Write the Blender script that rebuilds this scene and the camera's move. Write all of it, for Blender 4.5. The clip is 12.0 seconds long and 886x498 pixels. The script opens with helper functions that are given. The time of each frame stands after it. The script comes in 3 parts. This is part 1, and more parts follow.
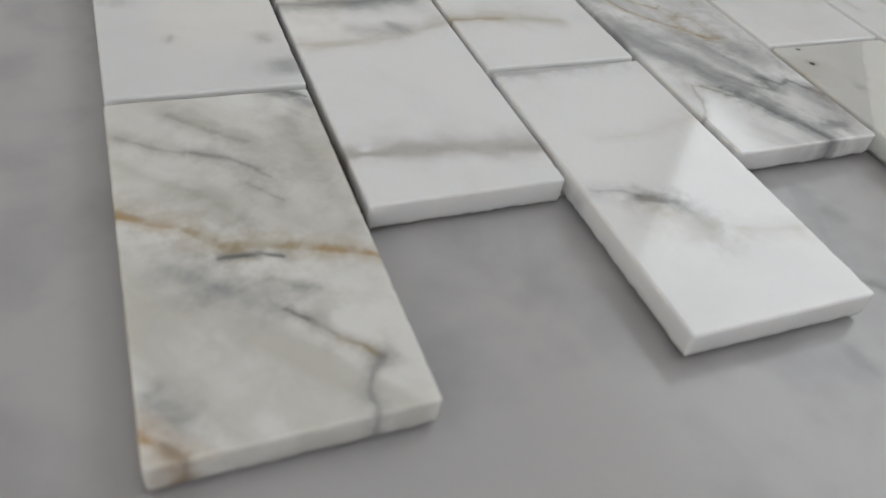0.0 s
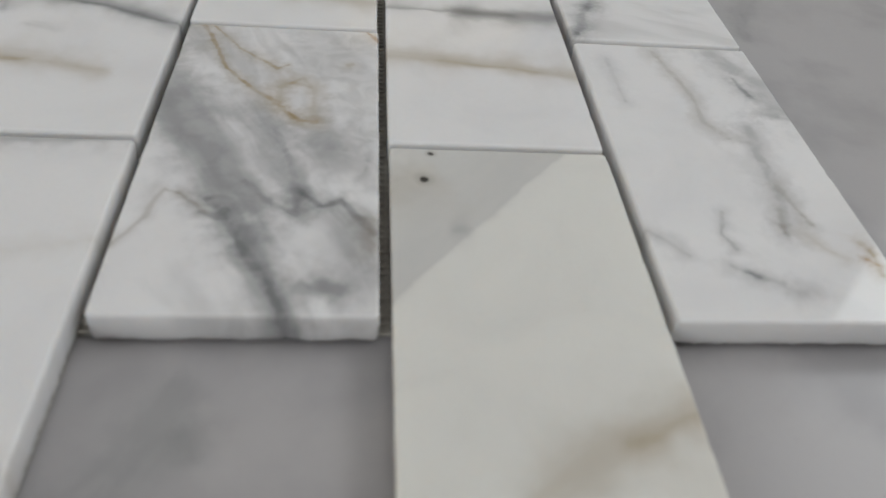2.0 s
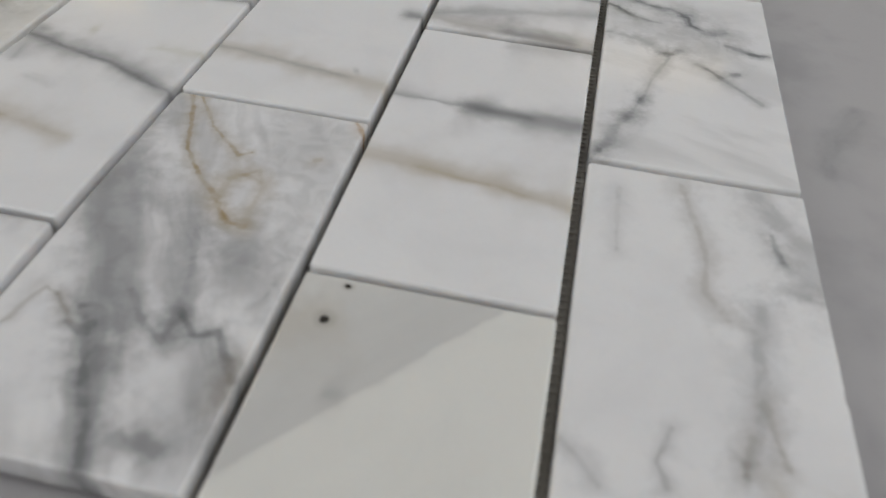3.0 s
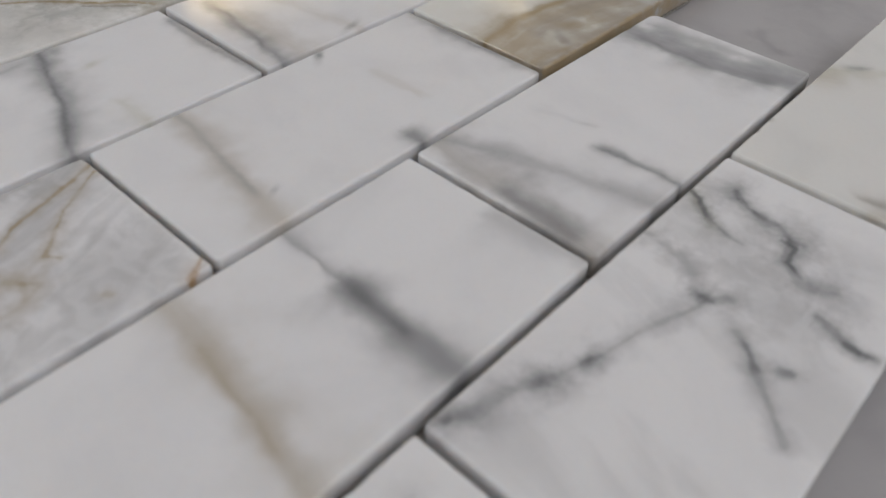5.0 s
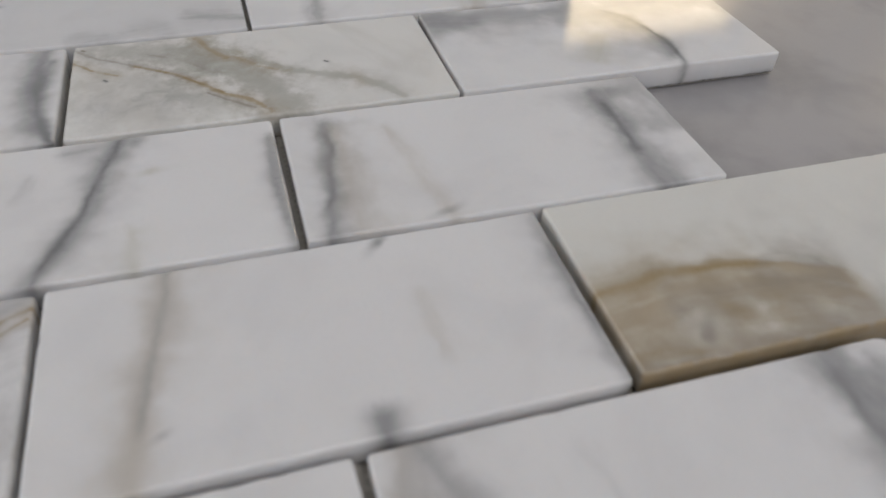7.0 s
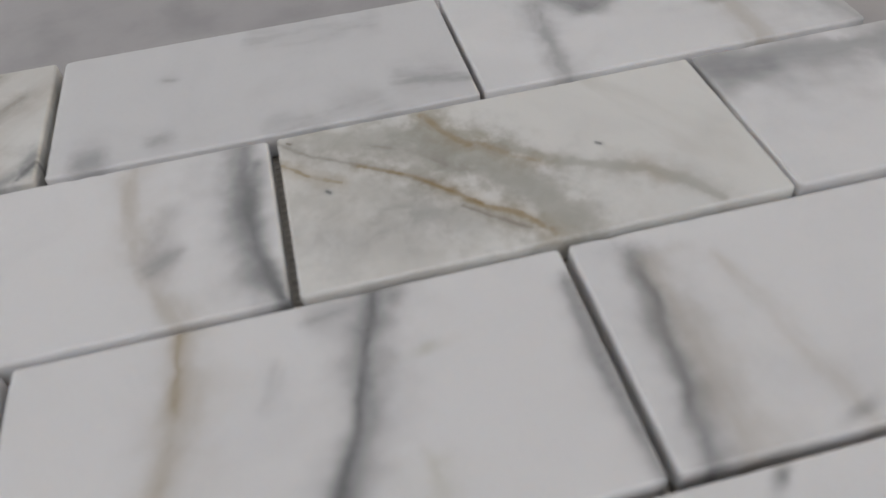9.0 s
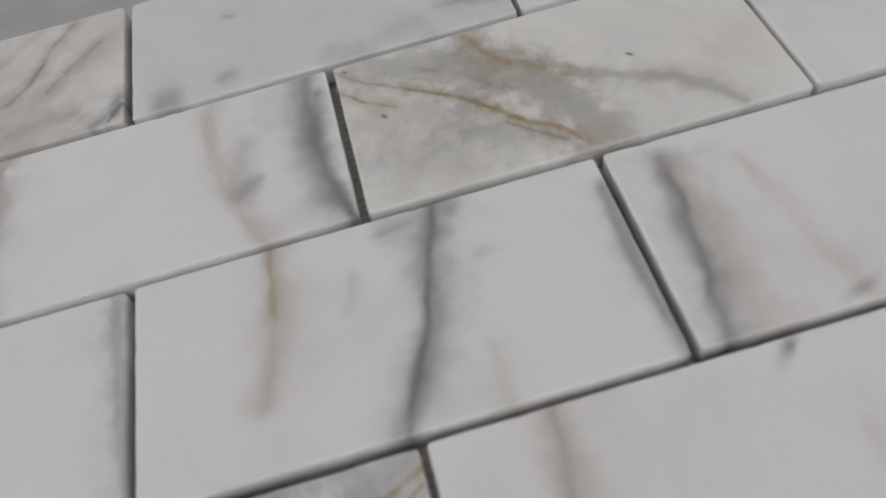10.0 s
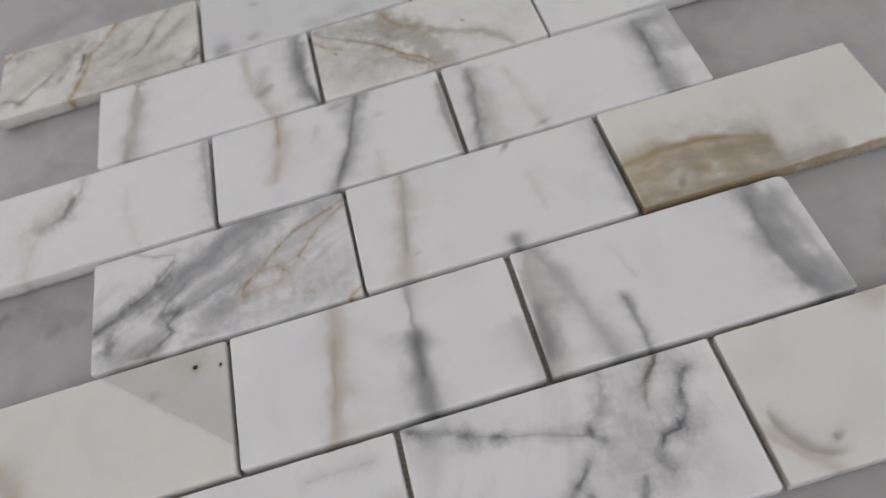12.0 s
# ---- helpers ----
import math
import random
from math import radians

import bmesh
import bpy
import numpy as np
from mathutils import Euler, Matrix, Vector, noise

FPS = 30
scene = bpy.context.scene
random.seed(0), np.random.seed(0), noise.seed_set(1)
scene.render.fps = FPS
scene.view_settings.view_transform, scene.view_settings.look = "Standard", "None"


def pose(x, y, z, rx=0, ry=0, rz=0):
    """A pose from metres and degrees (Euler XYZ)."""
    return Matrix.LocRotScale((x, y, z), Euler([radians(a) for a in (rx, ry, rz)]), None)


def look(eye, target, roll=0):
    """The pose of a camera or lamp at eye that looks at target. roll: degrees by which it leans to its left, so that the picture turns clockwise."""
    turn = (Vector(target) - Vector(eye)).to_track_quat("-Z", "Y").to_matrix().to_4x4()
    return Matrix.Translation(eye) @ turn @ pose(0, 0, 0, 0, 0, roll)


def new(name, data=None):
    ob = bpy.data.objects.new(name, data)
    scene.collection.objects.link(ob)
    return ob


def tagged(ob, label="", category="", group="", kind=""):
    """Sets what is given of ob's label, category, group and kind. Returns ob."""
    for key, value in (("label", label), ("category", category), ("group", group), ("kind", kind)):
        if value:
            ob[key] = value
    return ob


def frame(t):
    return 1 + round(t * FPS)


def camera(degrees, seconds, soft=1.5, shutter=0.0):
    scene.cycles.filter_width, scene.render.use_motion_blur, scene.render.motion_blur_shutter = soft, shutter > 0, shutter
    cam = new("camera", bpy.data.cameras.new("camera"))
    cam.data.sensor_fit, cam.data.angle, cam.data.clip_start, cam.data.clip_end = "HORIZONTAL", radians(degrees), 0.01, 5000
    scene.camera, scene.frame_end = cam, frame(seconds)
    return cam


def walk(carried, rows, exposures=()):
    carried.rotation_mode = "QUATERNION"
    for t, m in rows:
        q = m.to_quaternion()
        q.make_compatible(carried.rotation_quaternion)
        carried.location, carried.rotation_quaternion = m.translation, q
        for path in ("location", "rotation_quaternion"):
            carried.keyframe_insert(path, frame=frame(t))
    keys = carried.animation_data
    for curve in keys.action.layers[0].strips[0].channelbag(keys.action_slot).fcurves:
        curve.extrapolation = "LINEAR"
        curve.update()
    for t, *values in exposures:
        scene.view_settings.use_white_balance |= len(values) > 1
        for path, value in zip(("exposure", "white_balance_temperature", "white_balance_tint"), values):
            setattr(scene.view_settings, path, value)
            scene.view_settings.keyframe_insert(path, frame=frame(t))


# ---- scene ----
cam = camera(60.46, 12.0)
PATH = [  # seconds, eye x, y, z in metres, yaw, pitch, roll in degrees
    (0.0, 0.0078, -0.0687, 0.1121, -27.67, -42.46, 10.09),
    (0.5, 0.0581, -0.0651, 0.1121, -27.41, -41.93, 9.47),
    (1.0, 0.1197, -0.0589, 0.1102, -22.09, -42.51, 8.53),
    (1.5, 0.1658, -0.0504, 0.1065, -15.40, -42.59, 7.60),
    (2.0, 0.1979, -0.0352, 0.1043, -8.25, -43.35, 6.87),
    (2.5, 0.2236, -0.0180, 0.1077, 0.44, -43.85, 5.38),
    (3.0, 0.2443, 0.0032, 0.1108, 8.95, -43.47, 4.50),
    (3.2, 0.2532, 0.0126, 0.1120, 12.88, -43.60, 3.55),
    (4.8, 0.2962, 0.0900, 0.1076, 37.71, -43.11, 2.48),
    (5.0, 0.3000, 0.1028, 0.1064, 41.30, -42.85, 2.15),
    (5.5, 0.3008, 0.1310, 0.1081, 48.65, -42.99, 2.84),
    (6.0, 0.2987, 0.1605, 0.1089, 57.27, -42.70, 2.51),
    (6.5, 0.2878, 0.1850, 0.1094, 65.55, -42.40, 2.90),
    (6.7, 0.2816, 0.1922, 0.1099, 68.90, -42.16, 3.10),
    (8.3, 0.2183, 0.1801, 0.1138, 76.25, -41.94, 0.54),
    (8.5, 0.2122, 0.1745, 0.1128, 77.23, -42.62, -0.92),
    (9.0, 0.1938, 0.1623, 0.1118, 79.78, -46.59, -5.03),
    (9.5, 0.1923, 0.1561, 0.1202, 83.20, -50.81, -9.77),
    (10.0, 0.2031, 0.1598, 0.1294, 86.83, -54.02, -13.61),
    (10.5, 0.2240, 0.1661, 0.1500, 88.66, -55.99, -15.41),
    (11.0, 0.2563, 0.1709, 0.1713, 89.88, -56.30, -16.20),
    (11.5, 0.3025, 0.1732, 0.1951, 89.27, -55.57, -15.72),
    (12.0, 0.3504, 0.1807, 0.2272, 89.57, -54.45, -16.35),
]


def aimed(x, y, z, yaw, pitch, roll):
    """A camera pose from the eye, the heading to the left of +y, the pitch upwards and the roll."""
    a, b = radians(yaw), radians(pitch)
    ahead = Vector((-math.sin(a) * math.cos(b), math.cos(a) * math.cos(b), math.sin(b)))
    return look((x, y, z), Vector((x, y, z)) + ahead, roll)


cam.data.dof.use_dof = True
cam.data.dof.focus_distance = 0.22
cam.data.dof.aperture_fstop = 17.0
walk(cam, [(row[0], aimed(*row[1:])) for row in PATH],
     exposures=[(0.0, 0.16, 6500, 5), (3.2, 0.09, 6500, 6.5), (4.8, 0.03, 6500, 9.5), (9.5, 0.0, 6500, 9), (12.0, 0.09, 6500, 9)])

# ---- light ----
world = bpy.data.worlds.new("world")
scene.world = world
world.use_nodes = True
sky = world.node_tree.nodes.new("ShaderNodeTexSky")
sky.sky_type, sky.sun_disc = "NISHITA", False
sky.sun_elevation, sky.sun_rotation = radians(20), radians(300)
world.node_tree.links.new(sky.outputs[0], world.node_tree.nodes["Background"].inputs[0])
world.node_tree.nodes["Background"].inputs[1].default_value = 0.1


def area_lamp(name, place, target, wide, high, watts, colour):
    data = bpy.data.lights.new(name, "AREA")
    data.shape, data.size, data.size_y, data.energy, data.color = "RECTANGLE", wide, high, watts, colour
    ob = new(name, data)
    ob.matrix_world = look(place, target)
    return ob

# An added overhead fill, unseen, and a low window fill the room; a broad high window opposite shows as a hard-edged
# glare on the polished tiles, and a small one with evening light and two wall lights as warm patches.
DAY, EVENING = (0.993, 0.985, 1.0), (1.0, 0.76, 0.42)
area_lamp("overhead_fill", (0.95, 0.1, 3.55), (0.95, 0.1, 0.0), 1.8, 1.8, 8.0, DAY)
area_lamp("window_light", (-1.9, -2.6, 1.65), (-1.9, 0.0, 1.65), 1.2, 1.5, 28.0, DAY)
area_lamp("window_light", (2.6, 0.5, 2.6), (0.0, 0.5, 2.6), 3.8, 1.8, 45.0, DAY)
area_lamp("window_light", (-2.6, 2.1, 1.165), (0.0, 2.1, 1.165), 0.84, 0.63, 4.4, EVENING)
for x, wide, watts in ((0.45, 0.7, 0.2), (-1.6, 0.3, 0.25)):
    area_lamp("wall_light", (x, 2.57, 1.27), (x, 0.0, 1.27), wide, 0.14, watts, EVENING)

# ---- materials ----
class Nodes:
    """A node tree with short calls."""

    def __init__(self, tree):
        self.tree = tree

    def add(self, kind, inputs=None, operation="", use_clamp=False, data_type="", interpolation_type="", node_tree=None):
        node = self.tree.nodes.new(kind)
        if operation:
            node.operation = operation
        if use_clamp:
            node.use_clamp = True
        if data_type:
            node.data_type = data_type
        if interpolation_type:
            node.interpolation_type = interpolation_type
        if node_tree:
            node.node_tree = node_tree
        for key, value in (inputs or {}).items():
            self.put(node.inputs[key], value)
        return node

    def put(self, socket, value):
        if isinstance(value, bpy.types.NodeSocket):
            self.tree.links.new(value, socket)
        else:
            socket.default_value = value

    def math(self, operation, a, b=0.0, c=0.0, clamp=False):
        return self.add("ShaderNodeMath", {0: a, 1: b, 2: c}, operation=operation, use_clamp=clamp).outputs[0]

    def mix(self, factor, a, b):
        node = self.add("ShaderNodeMix", data_type="RGBA")
        self.put(node.inputs[0], factor)
        self.put(node.inputs[6], a)
        self.put(node.inputs[7], b)
        return node.outputs[2]

    def ramp(self, value, low, high, to_low=0.0, to_high=1.0):
        node = self.add("ShaderNodeMapRange", {0: value, 1: low, 2: high, 3: to_low, 4: to_high}, interpolation_type="SMOOTHSTEP")
        return node.outputs[0]

    def noise(self, vector, scale, detail=3.0, rough=0.5, warp=0.0):
        return self.add("ShaderNodeTexNoise", {"Vector": vector, "Scale": scale, "Detail": detail, "Roughness": rough, "Distortion": warp})


def rgb(r, g, b):
    return (r, g, b, 1.0)


def vein_group():
    """One mineral vein or cloud on a stone face, laid over the colour that comes in. Lengths in millimetres.
    It runs from start to end, bows sideways by bend, and fades over 'near' on one flank and 'off' on the other."""
    tree = bpy.data.node_groups.new("vein", "ShaderNodeTree")
    face = tree.interface
    for name, kind in (("Colour", "NodeSocketColor"), ("Place", "NodeSocketVector"), ("Coarse", "NodeSocketVector"), ("Fine", "NodeSocketVector"),
                       ("Start", "NodeSocketVector"), ("End", "NodeSocketVector"), ("Bend", "NodeSocketFloat"), ("Near", "NodeSocketFloat"),
                       ("Off", "NodeSocketFloat"), ("Wander", "NodeSocketFloat"), ("Broken", "NodeSocketFloat"), ("Strength", "NodeSocketFloat"),
                       ("Tint", "NodeSocketColor")):
        face.new_socket(name, in_out="INPUT", socket_type=kind)
    face.new_socket("Colour", in_out="OUTPUT", socket_type="NodeSocketColor")
    n = Nodes(tree)
    i = tree.nodes.new("NodeGroupInput").outputs

    def vec(operation, a, b=None, out=0):
        node = n.add("ShaderNodeVectorMath", operation=operation)
        n.put(node.inputs[0], a)
        if b is not None:
            n.put(node.inputs[1], b)
        return node.outputs[out]

    way = vec("SUBTRACT", i["End"], i["Start"])
    length = vec("LENGTH", way, out=1)
    ahead = vec("NORMALIZE", way)
    off = vec("SUBTRACT", i["Place"], i["Start"])
    along = n.math("DIVIDE", vec("DOT_PRODUCT", off, ahead, out=1), length)
    side = n.add("ShaderNodeSeparateXYZ", {0: vec("CROSS_PRODUCT", ahead, off)}).outputs[2]
    bow = n.math("MULTIPLY", n.math("MULTIPLY", along, n.math("SUBTRACT", 1.0, along)), n.math("MULTIPLY", i["Bend"], 4.0))
    coarse = n.add("ShaderNodeSeparateXYZ", {0: i["Coarse"]}).outputs
    fine = n.add("ShaderNodeSeparateXYZ", {0: i["Fine"]}).outputs
    wander = n.math("ADD", n.math("MULTIPLY", coarse[0], 1.8), n.math("MULTIPLY", fine[0], 0.45))
    across = n.math("ADD", n.math("SUBTRACT", side, bow), n.math("MULTIPLY", wander, i["Wander"]))
    swell = n.math("ADD", 1.0, n.math("ADD", n.math("MULTIPLY", coarse[1], 1.3), n.math("MULTIPLY", fine[1], 0.25)))
    flank = n.math("ADD", n.math("MULTIPLY", n.math("GREATER_THAN", across, 0.0), n.math("SUBTRACT", i["Off"], i["Near"])), i["Near"])
    ratio = n.math("DIVIDE", across, n.math("MAXIMUM", n.math("MULTIPLY", flank, swell), 0.05))
    square = n.math("MULTIPLY", ratio, ratio)
    core = n.math("EXPONENT", n.math("MULTIPLY", square, -0.8))
    halo = n.math("EXPONENT", n.math("MULTIPLY", square, -0.16))
    bell = n.math("ADD", n.math("MULTIPLY", core, 0.66), n.math("MULTIPLY", halo, 0.34))
    soft_end = n.math("MINIMUM", n.math("DIVIDE", 3.0, n.math("MAXIMUM", length, 1.0)), 0.45)
    jitter = n.math("ADD", along, n.math("MULTIPLY", n.math("MULTIPLY", fine[1], soft_end), 0.5))
    begin = n.ramp(jitter, n.math("MULTIPLY", soft_end, -0.6), soft_end)
    stop = n.ramp(n.math("SUBTRACT", 1.0, jitter), n.math("MULTIPLY", soft_end, -0.6), soft_end)
    grain = n.add("ShaderNodeCombineXYZ", {0: n.math("MULTIPLY", n.math("MULTIPLY", along, length), 0.045), 1: n.math("MULTIPLY", n.math("SUBTRACT", side, bow), 0.2), 2: n.math("ADD", n.math("MULTIPLY", length, 0.37), n.math("MULTIPLY", coarse[2], 0.5))})
    streak = n.noise(grain.outputs[0], 1.0, 2.0, 0.5, 0.0).outputs[0]
    gaps = n.ramp(n.math("ADD", streak, n.math("MULTIPLY", fine[2], 0.10)), 0.38, 0.62)
    gaps = n.math("SUBTRACT", 1.0, n.math("MULTIPLY", i["Broken"], n.math("SUBTRACT", 1.0, gaps)))
    speck = n.ramp(n.noise(i["Place"], 0.75, 2.0, 0.6).outputs[0], 0.54, 0.72, 1.0, 1.12)
    bell = n.math("MULTIPLY", bell, n.math("ADD", 1.0, n.math("MULTIPLY", n.math("MULTIPLY", core, n.ramp(i["Near"], 1.6, 3.4, 1.0, 0.0)), n.math("SUBTRACT", speck, 1.0))))
    mask = n.math("MULTIPLY", n.math("MULTIPLY", bell, gaps), n.math("MULTIPLY", n.math("MULTIPLY", begin, stop), i["Strength"]), clamp=True)
    out = tree.nodes.new("NodeGroupOutput")
    n.put(out.inputs[0], n.mix(mask, i["Colour"], i["Tint"]))
    return tree


def seam_group():
    """A mineral seam that follows up to six points over a stone face, laid over the colour that comes in. Lengths in millimetres.
    Crisp shares it between a ragged core and a soft halo; broken lets the stone show through along it."""
    tree = bpy.data.node_groups.new("seam", "ShaderNodeTree")
    face = tree.interface
    for name, kind in (("Colour", "NodeSocketColor"), ("Place", "NodeSocketVector"), ("Coarse", "NodeSocketVector"), ("Fine", "NodeSocketVector"), ("Swell", "NodeSocketFloat"), ("Grit", "NodeSocketFloat"), ("A", "NodeSocketVector"), ("B", "NodeSocketVector"),
                       ("C", "NodeSocketVector"), ("D", "NodeSocketVector"), ("E", "NodeSocketVector"), ("F", "NodeSocketVector"), ("Width", "NodeSocketFloat"),
                       ("Halo", "NodeSocketFloat"), ("Crisp", "NodeSocketFloat"), ("Broken", "NodeSocketFloat"), ("Strength", "NodeSocketFloat"), ("Tint", "NodeSocketColor")):
        face.new_socket(name, in_out="INPUT", socket_type=kind)
    face.new_socket("Colour", in_out="OUTPUT", socket_type="NodeSocketColor")
    n = Nodes(tree)
    i = tree.nodes.new("NodeGroupInput").outputs

    def vec(operation, a, b=None, out=0):
        node = n.add("ShaderNodeVectorMath", operation=operation)
        n.put(node.inputs[0], a)
        if b is not None:
            n.put(node.inputs[1], b)
        return node.outputs[out]

    spread = n.math("MINIMUM", n.math("ADD", n.math("MULTIPLY", i["Width"], 0.45), 0.2), 0.75)
    drift = n.math("MINIMUM", n.math("MULTIPLY", i["Width"], 0.9), 3.5)
    shake = n.add("ShaderNodeCombineXYZ", {0: spread, 1: spread, 2: 0.0}).outputs[0]
    sway = n.add("ShaderNodeCombineXYZ", {0: drift, 1: drift, 2: 0.0}).outputs[0]
    tie = n.math("MULTIPLY", n.add("ShaderNodeSeparateColor", {0: i["Colour"]}).outputs[0], 1e-6)  # keeps the seams in order
    tied = n.add("ShaderNodeCombineXYZ", {0: tie, 1: tie, 2: 0.0}).outputs[0]
    spot = vec("ADD", vec("ADD", vec("MULTIPLY", i["Place"], (1.0, 1.0, 0.0)), tied), vec("MULTIPLY", vec("ADD", i["Fine"], tied), shake))
    spot = vec("ADD", spot, vec("MULTIPLY", vec("ADD", i["Coarse"], tied), sway))
    near = None
    for a, b in zip("ABCDE", "BCDEF"):
        way, off = vec("SUBTRACT", i[b], i[a]), vec("SUBTRACT", spot, i[a])
        part_way = n.math("DIVIDE", vec("DOT_PRODUCT", off, way, out=1), n.math("MAXIMUM", vec("DOT_PRODUCT", way, way, out=1), 0.0001), clamp=True)
        step = n.add("ShaderNodeCombineXYZ", {0: part_way, 1: part_way, 2: part_way}).outputs[0]
        gap = vec("DISTANCE", off, vec("MULTIPLY", way, step), out=1)
        near = gap if near is None else n.math("MINIMUM", near, gap)
    swell = n.math("ADD", i["Swell"], tie)
    wide = n.math("MULTIPLY", i["Width"], swell)
    core = n.ramp(near, n.math("MULTIPLY", wide, 0.25), n.math("MULTIPLY", wide, 1.25), 1.0, 0.0)
    ratio = n.math("DIVIDE", near, n.math("MULTIPLY", i["Halo"], swell))
    halo = n.math("EXPONENT", n.math("MULTIPLY", n.math("MULTIPLY", ratio, ratio), -1.0))
    mask = n.math("ADD", n.math("MULTIPLY", core, i["Crisp"]), n.math("MULTIPLY", halo, n.math("SUBTRACT", 1.0, i["Crisp"])))
    grit = n.math("ADD", i["Grit"], tie)
    mask = n.math("MULTIPLY", mask, n.math("SUBTRACT", 1.0, n.math("MULTIPLY", i["Broken"], n.math("SUBTRACT", 1.0, grit))))
    mask = n.math("MULTIPLY", mask, i["Strength"], clamp=True)
    out = tree.nodes.new("NodeGroupOutput")
    n.put(out.inputs[0], n.mix(mask, i["Colour"], i["Tint"]))
    return tree


VEIN, SEAM = vein_group(), seam_group()
GREY, SLATE, BROWN, GOLD, RUST, CLOUD = rgb(0.22, 0.22, 0.225), rgb(0.12, 0.125, 0.13), rgb(0.27, 0.24, 0.205), rgb(0.32, 0.235, 0.115), rgb(0.38, 0.22, 0.08), rgb(0.42, 0.415, 0.415)
MOSS = rgb(0.33, 0.32, 0.275)
SAND = rgb(0.50, 0.475, 0.43)
TAN = rgb(0.36, 0.27, 0.15)
BEIGE, OLIVE, BLACK = rgb(0.43, 0.38, 0.305), rgb(0.42, 0.40, 0.28), rgb(0.03, 0.025, 0.02)
WHITE, CREAM, COOL, WARM = rgb(0.75, 0.742, 0.745), rgb(0.71, 0.70, 0.665), rgb(0.665, 0.66, 0.665), rgb(0.71, 0.70, 0.675)


PENDING, SEAMS, PITS = [], [], []


def vein(start, end, bend, near, off, wander, broken, strength, tint):
    """Notes a vein for the stone that is made next."""
    PENDING.append((start, end, bend, near, off, wander, broken, strength, tint))


def seam(points, width, halo, crisp, broken, strength, tint):
    """Notes a seam along two to six points for the stone that is made next."""
    SEAMS.append((points, width, halo, crisp, broken, strength, tint))


def pit(x, y, radius):
    """Notes a small dark pit for the stone that is made next."""
    PITS.append((x, y, radius))


def marble(name, base, seed, gloss=0.08, sparkle=0.0, cloudy=0.22, depth=0.6, swirl=0.7, bands=None):
    """Polished marble: a clouded base, fine grain and the veins of one slab, in millimetres of its face."""
    mat = bpy.data.materials.new(name)
    mat.use_nodes = True
    n = Nodes(mat.node_tree)
    shader = mat.node_tree.nodes["Principled BSDF"]
    where = n.add("ShaderNodeTexCoord").outputs["Object"]
    place = n.add("ShaderNodeVectorMath", {0: where, 1: (1000.0, 1000.0, 1000.0)}, operation="MULTIPLY").outputs[0]
    moved = n.add("ShaderNodeVectorMath", {0: place, 1: (seed * 61.3, seed * 17.7, seed * 5.1)}).outputs[0]

    def centred(node, size):
        return n.add("ShaderNodeVectorMath", {0: n.add("ShaderNodeVectorMath", {0: node.outputs["Color"], 1: (0.5, 0.5, 0.5)}, operation="SUBTRACT").outputs[0], 1: (size,) * 3}, operation="MULTIPLY").outputs[0]

    coarse = centred(n.noise(moved, 0.09, 2.0), 2.0)
    fine = centred(n.noise(moved, 0.38, 6.0, 0.68), 2.0)
    bent = n.add("ShaderNodeVectorMath", {0: centred(n.noise(moved, 0.13, 3.0, 0.45), 2.4), 1: (1.0, 1.0, 0.0)}, operation="MULTIPLY").outputs[0]
    lay = n.add("ShaderNodeVectorMath", {0: place, 1: bent}).outputs[0]
    drift = n.noise(moved, 0.035, 4.0, 0.5, swirl).outputs[0]
    colour = n.mix(n.ramp(drift, 0.42, 0.75, 0.0, cloudy), base, rgb(base[0] * 0.72, base[1] * 0.72, base[2] * 0.74))
    colour = n.mix(n.ramp(n.noise(moved, 0.9, 5.0, 0.7).outputs[0], 0.45, 0.85, 0.0, 0.10), colour, rgb(base[0] * 0.7, base[1] * 0.69, base[2] * 0.67))
    if bands:
        angle, low, strength, tint = bands
        turned = n.add("ShaderNodeVectorRotate", {"Vector": lay, "Angle": radians(-angle)}).outputs[0]
        drawn = n.add("ShaderNodeVectorMath", {0: turned, 1: (0.017, 0.062, 0.02)}, operation="MULTIPLY").outputs[0]
        layer = n.noise(n.add("ShaderNodeVectorMath", {0: drawn, 1: (seed * 3.7, seed * 1.9, 0.0)}).outputs[0], 1.0, 4.0, 0.5, 0.5).outputs[0]
        colour = n.mix(n.ramp(layer, low, low + 0.2, 0.0, strength), colour, tint)
    for (start, end, bend, near, off, wander, broken, strength, tint) in PENDING:
        node = n.add("ShaderNodeGroup", node_tree=VEIN)
        for key, value in (("Place", lay), ("Coarse", coarse), ("Fine", fine), ("Start", (*start, 0.0)), ("End", (*end, 0.0)), ("Bend", bend),
                           ("Near", near * 1.25), ("Off", off * 1.25), ("Wander", wander * 0.7), ("Broken", broken), ("Strength", strength * 0.92), ("Tint", tint), ("Colour", colour)):
            n.put(node.inputs[key], value)
        colour = node.outputs[0]
    swell = n.ramp(n.noise(moved, 0.16, 4.0, 0.6).outputs[0], 0.3, 0.7, 0.55, 1.5)
    grit = n.ramp(n.noise(moved, 0.14, 4.0, 0.52, 1.1).outputs[0], 0.38, 0.62)
    for points, width, halo, crisp, broken, strength, tint in SEAMS:
        node = n.add("ShaderNodeGroup", node_tree=SEAM)
        chain = points + [points[-1]] * (6 - len(points))
        for key, (x, y) in zip("ABCDEF", chain):
            n.put(node.inputs[key], (x, y, 0.0))
        for key, value in (("Place", place), ("Coarse", coarse), ("Fine", fine), ("Swell", swell), ("Grit", grit), ("Width", width * 1.35), ("Halo", halo * 1.4), ("Crisp", crisp * 0.75), ("Broken", broken),
                           ("Strength", strength), ("Tint", tint), ("Colour", colour)):
            n.put(node.inputs[key], value)
        colour = node.outputs[0]
